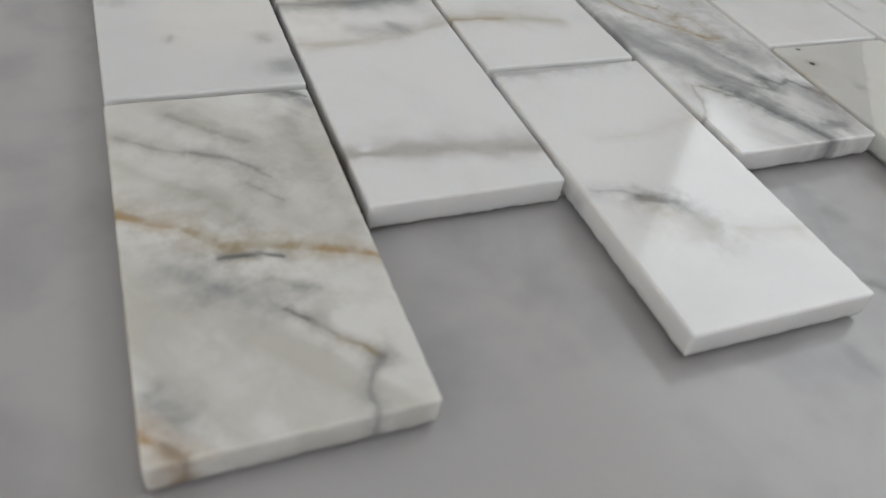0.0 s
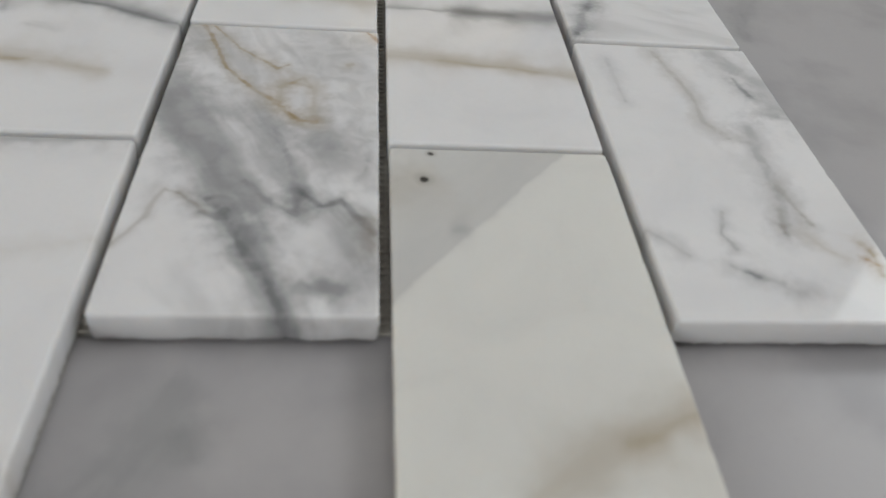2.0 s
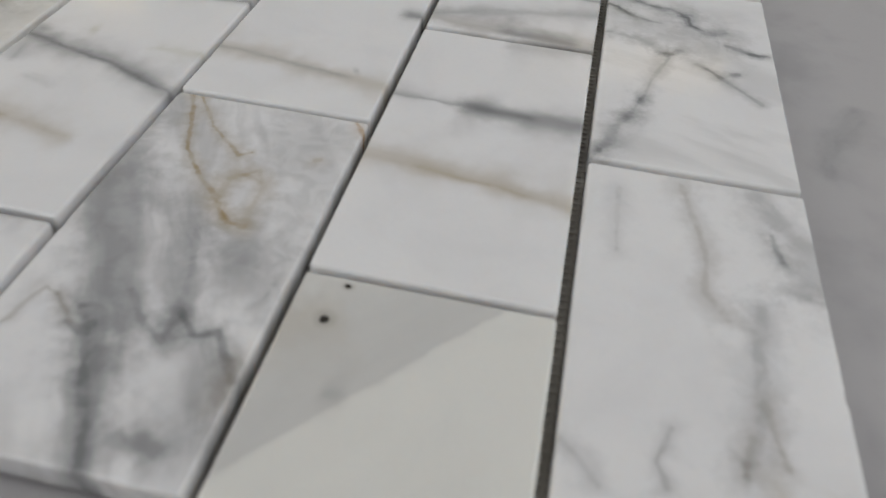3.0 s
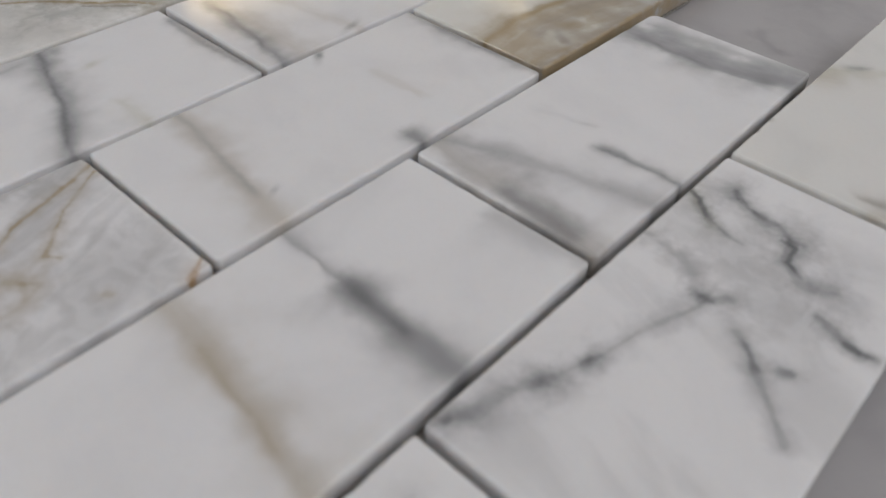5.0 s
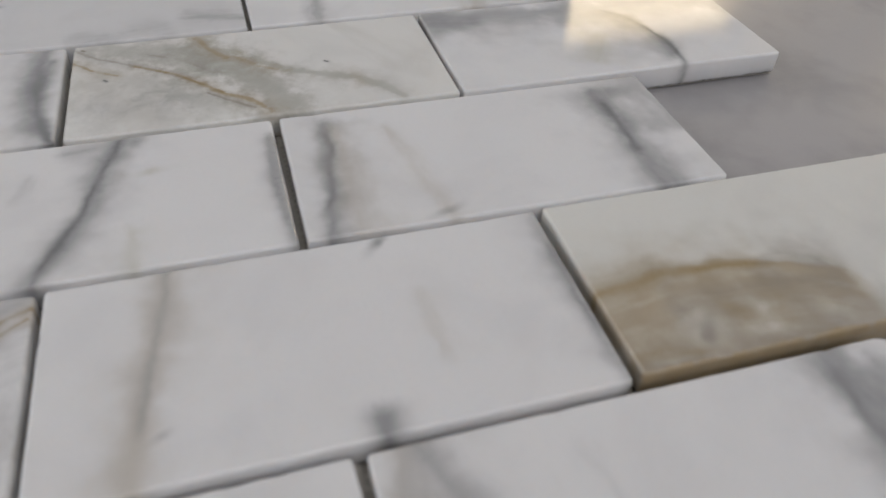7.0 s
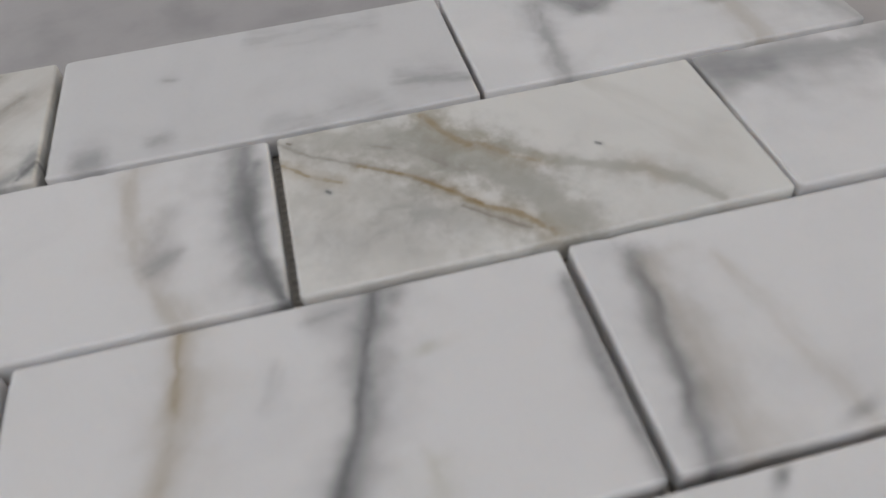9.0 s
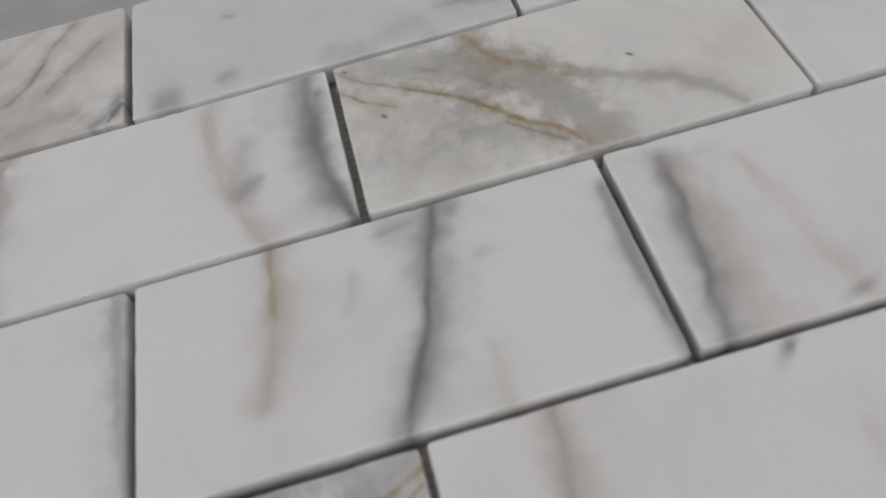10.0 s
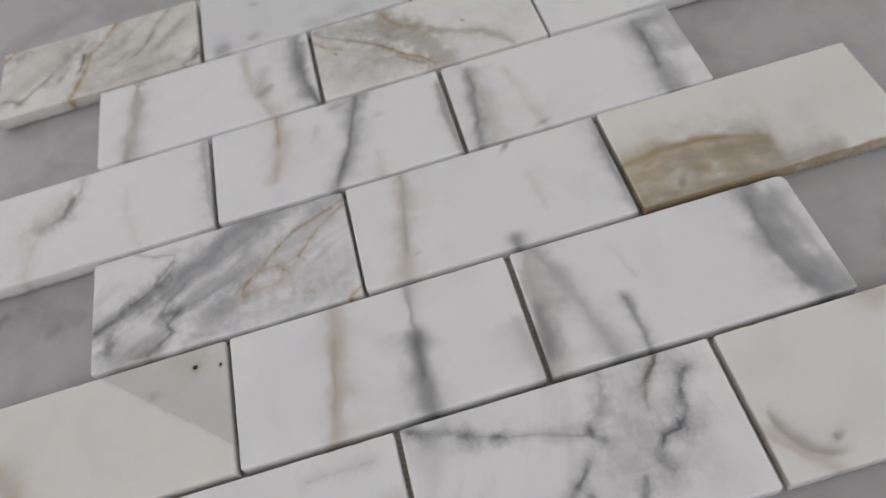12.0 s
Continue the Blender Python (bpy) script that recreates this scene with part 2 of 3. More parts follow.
    for x, y, radius in PITS:
        flat = n.add("ShaderNodeVectorMath", {0: lay, 1: (1.0, 1.0, 0.0)}, operation="MULTIPLY").outputs[0]
        ragged = n.add("ShaderNodeVectorMath", {0: flat, 1: n.add("ShaderNodeVectorMath", {0: fine, 1: (0.35, 0.35, 0.0)}, operation="MULTIPLY").outputs[0]}).outputs[0]
        away = n.add("ShaderNodeVectorMath", {0: ragged, 1: (x, y, 0.0)}, operation="DISTANCE").outputs["Value"]
        colour = n.mix(n.ramp(away, radius * 2.6, radius, 0.0, 0.35), colour, BROWN)
        colour = n.mix(n.ramp(away, radius * 1.15, radius * 0.6), colour, BLACK)
    PITS.clear()
    SEAMS.clear()
    PENDING.clear()
    n.put(shader.inputs["Base Color"], colour)
    rough = n.ramp(n.noise(moved, 0.5, 4.0, 0.7).outputs[0], 0.3, 0.75, gloss * 0.8, gloss * 1.3)
    n.put(shader.inputs["Roughness"], rough)
    n.put(shader.inputs["IOR"], 1.5)
    n.put(shader.inputs["Subsurface Weight"], depth)
    n.put(shader.inputs["Subsurface Radius"], (1.0, 0.9, 0.8))
    n.put(shader.inputs["Subsurface Scale"], 0.0036)
    bump = n.add("ShaderNodeBump", {"Height": n.noise(moved, 2.2, 3.0, 0.6).outputs[0], "Strength": 0.02 + sparkle, "Distance": 0.0002})
    n.put(shader.inputs["Normal"], bump.outputs[0])
    return mat


def plain(name, colour, rough=0.7, grain=6.0):
    mat = bpy.data.materials.new(name)
    mat.use_nodes = True
    n = Nodes(mat.node_tree)
    shader = mat.node_tree.nodes["Principled BSDF"]
    where = n.add("ShaderNodeTexCoord").outputs["Object"]
    blot = n.noise(where, grain, 5.0, 0.6).outputs[0]
    n.put(shader.inputs["Base Color"], n.mix(n.ramp(blot, 0.3, 0.8), rgb(*colour), rgb(*[c * 0.86 for c in colour])))
    n.put(shader.inputs["Roughness"], rough)
    n.put(shader.inputs["Normal"], n.add("ShaderNodeBump", {"Height": n.noise(where, grain * 12, 3.0).outputs[0], "Strength": 0.15, "Distance": 0.001}).outputs[0])
    return mat


WALL_PAINT = plain("wall_paint", (0.74, 0.735, 0.73))
CEILING_PAINT = plain("ceiling_paint", (0.80, 0.80, 0.80))
FIBRE = plain("glass_fibre", (0.52, 0.49, 0.44), 0.6, 900.0)
GLUE = plain("backing_glue", (0.42, 0.39, 0.35), 0.5, 400.0)

# ---- structure ----
def box(bm, x0, y0, z0, x1, y1, z1):
    v = [bm.verts.new(p) for p in ((x0, y0, z0), (x1, y0, z0), (x1, y1, z0), (x0, y1, z0), (x0, y0, z1), (x1, y0, z1), (x1, y1, z1), (x0, y1, z1))]
    for f in ((3, 2, 1, 0), (4, 5, 6, 7), (0, 1, 5, 4), (1, 2, 6, 5), (2, 3, 7, 6), (3, 0, 4, 7)):
        bm.faces.new([v[k] for k in f])


def part(name, bm, material, parent=None, label=""):
    """Links a bmesh as one mesh object."""
    data = bpy.data.meshes.new(name)
    bm.to_mesh(data)
    bm.free()
    data.materials.append(material)
    ob = new(name, data)
    if parent:
        ob.parent = parent
    if label:
        ob["label"] = label
    return ob


ROOM = 2.6       # half the width of the room
TOP = 3.6        # ceiling above the worktop
BED = -0.0016    # top of the worktop


def wall(name, along, side, holes):
    """A wall of the room, 0.12 m thick, with rectangular openings (from, to, low, high)."""
    bm = bmesh.new()
    inner, outer = side * ROOM, side * (ROOM + 0.12)
    lo, hi = min(inner, outer), max(inner, outer)
    reach = ROOM + (0.12 if along == "x" else 0.0)

    def slab(a, b, z0, z1):
        if b - a > 1e-6 and z1 - z0 > 1e-6:
            box(bm, *((a, lo, z0, b, hi, z1) if along == "x" else (lo, a, z0, hi, b, z1)))

    at = -reach
    for a, b, z0, z1 in sorted(holes):
        slab(at, a, -0.03, TOP)
        slab(a, b, -0.03, z0)
        slab(a, b, z1, TOP)
        at = b
    slab(at, reach, -0.03, TOP)
    return tagged(part(name, bm, WALL_PAINT), "plain matt light grey painted wall", "wall", kind="structure")


wall("wall_north", "x", 1, [])
wall("wall_south", "x", -1, [(-2.5, -1.3, 0.9, 2.4)])
wall("wall_east", "y", 1, [(-1.4, 2.4, 1.7, 3.5)])
wall("wall_west", "y", -1, [(1.68, 2.52, 0.85, 1.48)])
bm = bmesh.new()
box(bm, -ROOM - 0.12, -ROOM - 0.12, TOP, ROOM + 0.12, ROOM + 0.12, TOP + 0.1)
tagged(part("ceiling", bm, CEILING_PAINT), "plain matt white painted ceiling", "ceiling", kind="structure")

vein((156.1, 12.5), (171.3, -5.0), 0.5, 1.4, 1.9, 1.50, .5, 0.55, SLATE)
vein((169.2, 35.1), (172.7, 26.4), 0.0, 1.45, 2.17, 1.12, .5, 0.69, GREY)
vein((327.8, 208.6), (312.8, 171.7), -1.9, 1.45, 2.17, 1.50, .4, 0.63, GREY)
vein((224.5, 333.7), (238.4, 322.9), -1.7, 1.45, 1.45, 1.50, .4, 0.69, GREY)
vein((140.2, -6.1), (141.4, -15.7), 0.0, 2.17, 2.90, 1.50, .4, 0.69, GREY)
vein((4.1, 313.8), (21.7, 318.8), 0.9, 2.80, 3.36, 1.50, .3, 0.57, GREY)
# A small bright highlight on the polish, painted into the stone colour as a white mark.
vein((12.3, 321.9), (16.0, 323.9), 0.0, 1.74, 1.74, 0.75, .3, 0.46, WHITE)
vein((155.4, 13.6), (170.0, 44.2), 0.0, 2.90, 4.35, 1.50, .5, 0.52, GREY)
SLAB = marble("worktop_marble", rgb(0.40, 0.384, 0.386), 9.0, 0.2, cloudy=0.7, depth=0.0, swirl=0.2)
bm = bmesh.new()
box(bm, -ROOM, -ROOM, -0.03, ROOM, ROOM, BED - 0.0003)
tagged(part("worktop", bm, SLAB), "polished pale grey marble worktop with faint smoky veins", "worktop", kind="structure")

# ---- mosaic sheet ----
PITCH_X, PITCH_Y = 0.0508, 0.1016          # spacing of rows and of tiles in a row
WIDE, LONG, THICK, NET = 0.04870, 0.10000, 0.0060, BED + 0.0007

sheet = tagged(new("mosaic_sheet"), "sheet of polished white marble brick tiles with grey and gold veins", "tile sheet")
sheet.empty_display_size = 0.05


def tile_mesh(seed, worn_corner=0.0009):
    """A sawn tile: arrissed top edge with tiny chips, rounded corners and a ragged lower edge. Origin at its lower near corner."""
    rng = random.Random(seed)
    bm = bmesh.new()
    outline = []
    for right, far, a0, corner in ((1, 0, -90, 0.0009), (1, 1, 0, 0.0009), (0, 1, 90, worn_corner), (0, 0, 180, 0.0009)):
        cx, cy = (WIDE - corner if right else corner), (LONG - corner if far else corner)
        outline += [(cx + corner * math.cos(radians(a0 + a)), cy + corner * math.sin(radians(a0 + a)), math.cos(radians(a0 + a)), math.sin(radians(a0 + a))) for a in (0, 30, 60, 90)]
    dense = []
    for k, p in enumerate(outline):
        q = outline[(k + 1) % len(outline)]
        steps = max(1, int(math.hypot(q[0] - p[0], q[1] - p[1]) / 0.0011))
        dense += [tuple(p[c] + (q[c] - p[c]) * s / steps for c in range(4)) for s in range(steps)]
    rings = []
    chips = [(rng.uniform(0, WIDE), rng.choice((0.0, LONG)), rng.uniform(0.0006, 0.0018)) for _ in range(4)] + [(rng.choice((0.0, WIDE)), rng.uniform(0, LONG), rng.uniform(0.0006, 0.002)) for _ in range(7)]
    for inset, z, ragged in ((0.0006, NET, 0.00042), (0.00015, NET + 0.0009, 0.0002), (0.0, NET + 0.0022, 0.0001), (0.0, THICK - 0.0008, 0.00008), (0.00014, THICK - 0.00032, 0.00006), (0.0006, THICK, 0.00006)):
        ring = []
        for x, y, nx, ny in dense:
            rough = noise.noise((x * 900 + seed * 13, y * 900, z * 300)) * ragged + noise.noise((x * 260 + seed * 7, y * 260, z * 200 + 4)) * ragged
            worn = 0.0
            if z > THICK - 0.0008:
                for px, py, size in chips:
                    d = math.hypot(x - px, y - py) / size
                    worn += max(0.0, 1 - d * d) * size * 0.13
            lift = noise.noise((x * 400, y * 400 + seed, 1.5)) * 0.0004 if z < NET + 0.0001 else 0.0
            depth = inset + rough + worn
            ring.append(bm.verts.new((x - nx * depth, y - ny * depth, z + max(0.0, lift))))
        rings.append(ring)
    count = len(dense)
    for low, high in zip(rings, rings[1:]):
        for k in range(count):
            f = bm.faces.new((low[k], low[(k + 1) % count], high[(k + 1) % count], high[k]))
            f.smooth = True
    bm.faces.new(rings[-1])
    bm.faces.new(rings[0][::-1])
    return bm


def tile(row, number, slip, turn, tip, base, label, gloss=0.07, sparkle=0.0, worn_corner=0.0009, bands=None):
    """One tile of the sheet: its slip in millimetres and turn in degrees from the even grid, a slight tip, its stone and veins."""
    seed = row * 3 + number + 1
    ob = part("tile", tile_mesh(seed, worn_corner), marble("marble", base, seed, gloss, sparkle, bands=bands), sheet, label)
    x = (row - 1) * PITCH_X + 0.02415 + slip[0] * 0.001
    y = number * PITCH_Y + (PITCH_Y / 2 if row % 2 == 0 else 0.0) + 0.04955 + slip[1] * 0.001
    ob.matrix_world = pose(x, y, 0, tip[0], tip[1], turn) @ pose(-WIDE / 2, -LONG / 2, 0)
    return ob


seam([(1.9, 93.6), (15.6, 73.5), (31.0, 58.5), (45.0, 46.2)], 11.00, 13.00, 0.30, 0.15, 0.40, SAND)
seam([(2.5, 68.1), (15.0, 59.9), (27.4, 51.8)], 5.00, 7.00, 0.30, 0.20, 0.42, SAND)
seam([(1.8, 44.2), (14.1, 36.7), (22.4, 25.9), (27.3, 11.4), (29.6, 1.3)], 6.00, 8.00, 0.45, 0.20, 0.55, SAND)
seam([(0.5, 27.4), (7.8, 17.9), (15.5, 8.7)], 4.00, 6.00, 0.30, 0.35, 0.42, SAND)
seam([(39.1, 98.8), (43.8, 97.3), (47.0, 92.3)], 1.30, 2.60, 0.50, 0.30, 0.70, GREY)
seam([(41.5, 99.8), (47.2, 96.2)], 0.50, 0.90, 0.70, 0.30, 0.70, SLATE)
seam([(14.1, 92.7), (20.4, 86.9), (25.5, 82.6), (30.1, 79.5)], 0.70, 2.20, 0.45, 0.35, 0.60, BROWN)
seam([(2.0, 85.6), (9.2, 80.6), (17.8, 76.9), (26.3, 72.5), (32.5, 65.7)], 0.60, 2.20, 0.45, 0.35, 0.62, BROWN)
seam([(16.2, 78.1), (24.2, 74.4), (30.1, 69.1)], 0.40, 0.90, 0.60, 0.40, 0.60, GREY)
seam([(40.2, 87.1), (42.3, 72.8), (44.9, 59.6), (45.5, 47.9)], 1.40, 3.40, 0.35, 0.40, 0.42, BROWN)
seam([(27.3, 64.1), (31.3, 60.0), (33.6, 57.6)], 0.50, 1.50, 0.50, 0.30, 0.60, BROWN)
seam([(14.6, 65.7), (21.4, 56.7), (24.9, 50.6)], 0.80, 3.00, 0.30, 0.50, 0.42, BROWN)
seam([(-0.4, 59.5), (5.6, 56.1), (11.8, 53.1), (16.5, 48.1), (21.6, 44.8)], 0.90, 2.50, 0.60, 0.45, 0.75, GOLD)
seam([(21.6, 45.8), (28.3, 44.6), (36.7, 41.5), (43.2, 39.6), (48.4, 36.3)], 0.90, 2.25, 0.60, 0.45, 0.80, GOLD)
seam([(0.2, 58.5), (5.3, 55.3), (9.9, 53.5)], 0.50, 1.25, 0.70, 0.45, 0.70, RUST)
seam([(36.6, 41.1), (43.0, 39.1), (48.3, 36.2)], 0.40, 1.12, 0.70, 0.45, 0.60, RUST)
seam([(17.8, 42.5), (21.8, 42.4), (25.8, 42.3), (29.6, 40.5)], 0.45, 0.90, 0.80, 0.30, 0.90, SLATE)
seam([(8.3, 41.4), (11.8, 39.1), (15.1, 35.3)], 1.20, 2.60, 0.40, 0.35, 0.62, GREY)
seam([(15.9, 35.1), (20.4, 31.5), (25.7, 26.8)], 1.30, 3.40, 0.30, 0.40, 0.50, GREY)
seam([(26.2, 35.4), (30.1, 32.6), (34.5, 30.3)], 0.80, 1.70, 0.50, 0.30, 0.66, MOSS)
seam([(30.0, 32.1), (32.4, 30.8)], 0.35, 0.80, 0.70, 0.40, 0.70, GREY)
seam([(27.5, 26.4), (31.9, 21.9), (35.1, 18.2), (38.6, 15.6), (41.3, 11.6)], 0.50, 1.50, 0.60, 0.25, 0.72, BROWN)
seam([(27.6, 26.1), (30.6, 23.2)], 0.50, 0.90, 0.70, 0.40, 0.60, SLATE)
seam([(34.9, 17.5), (38.9, 14.9), (41.1, 11.6)], 0.30, 0.88, 0.70, 0.45, 0.65, GOLD)
seam([(41.3, 11.6), (38.6, 8.2), (37.0, 4.9), (37.5, 1.2), (36.4, -1.1)], 0.55, 1.40, 0.60, 0.25, 0.70, GREY)
seam([(2.7, 13.5), (4.8, 11.0), (6.7, 7.5)], 1.40, 2.80, 0.35, 0.35, 0.60, GREY)
seam([(-0.4, 7.0), (2.4, 4.4), (5.6, 0.9)], 1.00, 2.38, 0.70, 0.45, 0.90, RUST)
seam([(3.2, 3.9), (6.1, 0.3)], 0.50, 1.00, 0.70, 0.20, 0.70, BROWN)
tile(1, 0, (0.11, -0.82), -0.15, (0, 0), WARM, "warm white marble tile with gold and grey diagonal veins", 0.06, 0, bands=(-49, 0.46, 0.66, SAND))

vein((42.6, 21.5), (41.5, 28.7), 0.0, 1.45, 1.74, 0.75, .5, 0.63, GREY)
vein((36.6, 80.0), (42.1, 104.3), 0.0, 2.17, 2.17, 1.12, .6, 0.57, GREY)
vein((45.5, 4.6), (44.8, 14.0), 0.0, 2.32, 2.32, 0.75, .4, 0.63, GREY)
vein((17.1, 24.5), (19.0, 29.8), 0.0, 0.90, 1.12, 0.60, .5, 0.57, GREY)
vein((49.3, 48.9), (43.5, 79.2), 0.0, 2.80, 2.80, 1.50, .6, 0.40, GREY)
vein((7.2, 46.5), (8.2, 83.1), 0.0, 3.36, 3.36, 1.50, .6, 0.29, GREY)
tile(1, 1, (0.59, -0.40), -0.08, (0, 0), COOL, "pale bluish grey marble tile with scattered smoky marks", 0.1, 0)

vein((-3.2, 22.1), (23.5, 36.2), -1.5, 1.74, 2.61, 1.12, .3, 0.75, GREY)
vein((23.6, 35.3), (-3.4, 50.5), -3.9, 2.32, 2.61, 0.90, .2, 0.80, GREY)
vein((11.9, 25.3), (52.7, 20.3), -1.6, 1.89, 1.89, 0.90, .4, 0.63, GREY)
vein((13.2, 68.9), (29.5, 70.9), 0.0, 3.19, 3.48, 1.12, .3, 0.80, GREY)
vein((25.2, 71.9), (54.7, 70.8), 0.0, 2.17, 2.90, 1.12, .5, 0.52, BEIGE)
vein((21.2, 91.9), (51.8, 100.8), 0.0, 4.48, 4.48, 1.12, .2, 0.57, GREY)
tile(1, 2, (0.25, -0.78), -0.03, (0, 0), WHITE, "white marble tile with a hooked grey vein", 0.035, .0)

vein((-4.8, 19.2), (52.1, 12.6), 0.9, 1.59, 2.61, 0.68, .2, 0.69, BROWN)
vein((-7.5, 71.3), (53.1, 82.1), -5.9, 1.45, 2.61, 0.90, .4, 0.57, BEIGE)
vein((34.3, 72.4), (29.7, 81.2), 0.0, 1.30, 1.74, 0.75, .3, 0.63, GREY)
vein((-3.9, 96.5), (53.1, 101.0), -5.0, 2.69, 1.12, 0.75, .1, 0.86, GREY)
vein((5.7, 96.8), (51.6, 100.3), -3.1, 1.30, 1.01, 0.52, .3, 0.69, SLATE)
vein((29.4, 74.3), (14.8, 79.5), 0.0, 0.90, 1.12, 0.75, .5, 0.34, GREY)
tile(2, 0, (0.16, -0.28), 0.01, (0, 0), WHITE, "white marble tile with soft beige and slate cross veins", 0.1, 0)

seam([(-1.8, -1.7), (17.4, 9.7), (32.5, 14.4), (45.1, 20.6)], 8.00, 10.00, 0.50, 0.15, 0.30, SAND)
seam([(8.9, 34.2), (20.8, 42.3), (32.9, 49.6), (45.3, 53.9)], 5.50, 6.50, 0.70, 0.12, 0.72, MOSS)
seam([(4.7, 10.5), (7.7, 23.0), (18.2, 33.5)], 5.00, 7.00, 0.50, 0.20, 0.60, MOSS)
seam([(22.5, 16.6), (32.2, 26.8), (39.5, 37.0)], 3.00, 6.00, 0.30, 0.35, 0.40, MOSS)
seam([(17.8, 48.0), (25.8, 56.6), (31.0, 67.3), (34.8, 75.1), (40.5, 80.4), (47.2, 85.1)], 1.30, 2.40, 0.70, 0.12, 0.62, MOSS)
seam([(33.3, 74.1), (37.3, 75.6)], 1.20, 2.40, 0.50, 0.20, 0.50, BEIGE)
seam([(1.8, -0.3), (8.5, 6.5), (15.8, 18.0), (22.3, 26.9), (29.2, 33.7)], 0.50, 1.20, 0.70, 0.35, 0.75, BROWN)
seam([(15.2, 16.5), (21.9, 27.0), (28.5, 33.1), (34.2, 38.5)], 0.35, 1.00, 0.80, 0.45, 0.85, GOLD)
seam([(28.5, 33.1), (34.9, 38.6), (39.7, 45.2), (47.0, 50.4)], 0.70, 1.88, 0.65, 0.45, 0.80, GOLD)
seam([(33.9, 34.7), (39.1, 40.1), (44.2, 46.1)], 0.35, 0.90, 0.70, 0.40, 0.70, BROWN)
seam([(8.7, -0.9), (14.9, 5.0), (19.7, 12.1)], 0.50, 1.38, 0.65, 0.45, 0.75, GOLD)
seam([(2.3, 33.4), (10.9, 37.8), (15.5, 40.9)], 0.70, 2.00, 0.60, 0.45, 0.70, GOLD)
seam([(16.9, 44.2), (22.1, 49.1), (25.3, 54.4)], 0.60, 1.88, 0.60, 0.45, 0.65, GOLD)
seam([(8.6, 19.5), (13.5, 28.2), (23.1, 36.9)], 0.40, 1.20, 0.50, 0.50, 0.50, BROWN)
seam([(23.5, 67.5), (24.0, 68.2)], 0.35, 0.60, 0.90, 0.00, 0.90, SLATE)
seam([(2.6, 2.2), (3.1, 2.8)], 0.35, 0.60, 0.90, 0.00, 0.90, BROWN)
seam([(21.5, 8.9), (22.0, 9.4)], 0.30, 0.50, 0.90, 0.00, 0.80, SLATE)
seam([(35.3, 3.2), (36.5, 16.6), (34.3, 29.3)], 1.50, 5.00, 0.20, 0.50, 0.30, GREY)
tile(2, 1, (0.19, 0.00), -0.07, (0, 0), rgb(0.735, 0.725, 0.70), "cream marble tile with an olive grey band and gold streaks", 0.08, 0, bands=(28, 0.50, 0.30, SAND))

vein((2.2, -4.5), (4.9, 102.7), -4.1, 5.60, 3.92, 1.20, .1, 0.71, GREY)
vein((9.2, -2.3), (11.1, 18.0), 0.0, 1.74, 3.19, 0.75, .2, 0.63, GREY)
vein((9.0, 57.5), (45.1, 67.5), 5.3, 3.36, 1.12, 0.75, .2, 0.86, GREY)
vein((9.9, 58.7), (50.9, 66.4), 6.1, 0.78, 0.67, 0.60, .4, 0.80, SLATE)
vein((24.0, 50.5), (42.2, 41.4), 0.0, 2.90, 3.48, 0.90, .3, 0.46, OLIVE)
tile(2, 2, (0.25, -0.47), -0.10, (0, 0), WHITE, "white marble tile with a smoky band along one edge", 0.04, 0)

seam([(0.1, 97.9), (20.1, 98.8), (47.0, 100.2)], 1.30, 2.20, 0.60, 0.10, 0.55, GREY)
seam([(2.4, 45.6), (9.5, 44.2), (13.6, 41.4)], 0.60, 1.80, 0.45, 0.35, 0.50, GREY)
seam([(13.0, 41.5), (17.2, 39.1), (21.0, 37.8)], 1.10, 2.20, 0.60, 0.20, 0.80, SLATE)
seam([(20.7, 38.2), (22.7, 32.4), (23.5, 27.1)], 1.00, 2.60, 0.40, 0.30, 0.60, GREY)
seam([(14.1, 36.3), (18.2, 31.0), (22.0, 26.7)], 1.60, 4.00, 0.25, 0.35, 0.50, BEIGE)
seam([(30.6, 25.7), (39.3, 23.2), (49.7, 22.0)], 0.80, 2.40, 0.35, 0.25, 0.38, BEIGE)
seam([(14.2, 64.5), (30.0, 64.6), (49.4, 69.7)], 0.60, 2.20, 0.30, 0.30, 0.22, BEIGE)
tile(3, 0, (-0.11, -0.27), 0.01, (0, 0), WHITE, "white marble tile with one dark smudge and faint bands", 0.08, 0)

vein((-5.9, 29.6), (38.2, 23.8), 1.7, 1.45, 2.32, 0.52, .2, 0.71, BEIGE)
vein((-4.7, 29.6), (18.0, 27.9), 0.0, 0.45, 0.56, 0.38, .4, 0.57, GOLD)
vein((-4.3, 65.3), (51.5, 47.4), 1.4, 1.59, 2.32, 0.68, .15, 0.86, GREY)
vein((-4.3, 65.3), (45.7, 49.6), 1.2, 0.56, 0.67, 0.60, .35, 0.69, SLATE)
vein((1.3, 69.1), (4.4, 50.3), 0.0, 1.74, 2.03, 0.90, .4, 0.63, GREY)
vein((11.3, 45.5), (22.0, 41.9), 0.0, 0.90, 1.12, 0.75, .5, 0.34, GREY)
vein((5.9, 98.6), (53.4, 100.3), -1.2, 0.90, 2.91, 0.45, .05, 0.75, GREY)
vein((14.2, 70.4), (16.9, 70.8), 0.0, 1.74, 1.74, 0.45, .2, 0.40, OLIVE)
vein((34.7, 66.3), (53.0, 67.1), 0.0, 1.30, 1.74, 0.60, .4, 0.46, OLIVE)
tile(3, 1, (-0.15, -0.18), -0.26, (0, 0), WHITE, "white marble tile with beige and slate cross veins", 0.1, 0)

vein((2.8, 11.1), (53.0, 4.8), 0.1, 1.74, 2.32, 0.60, .1, 0.80, GREY)
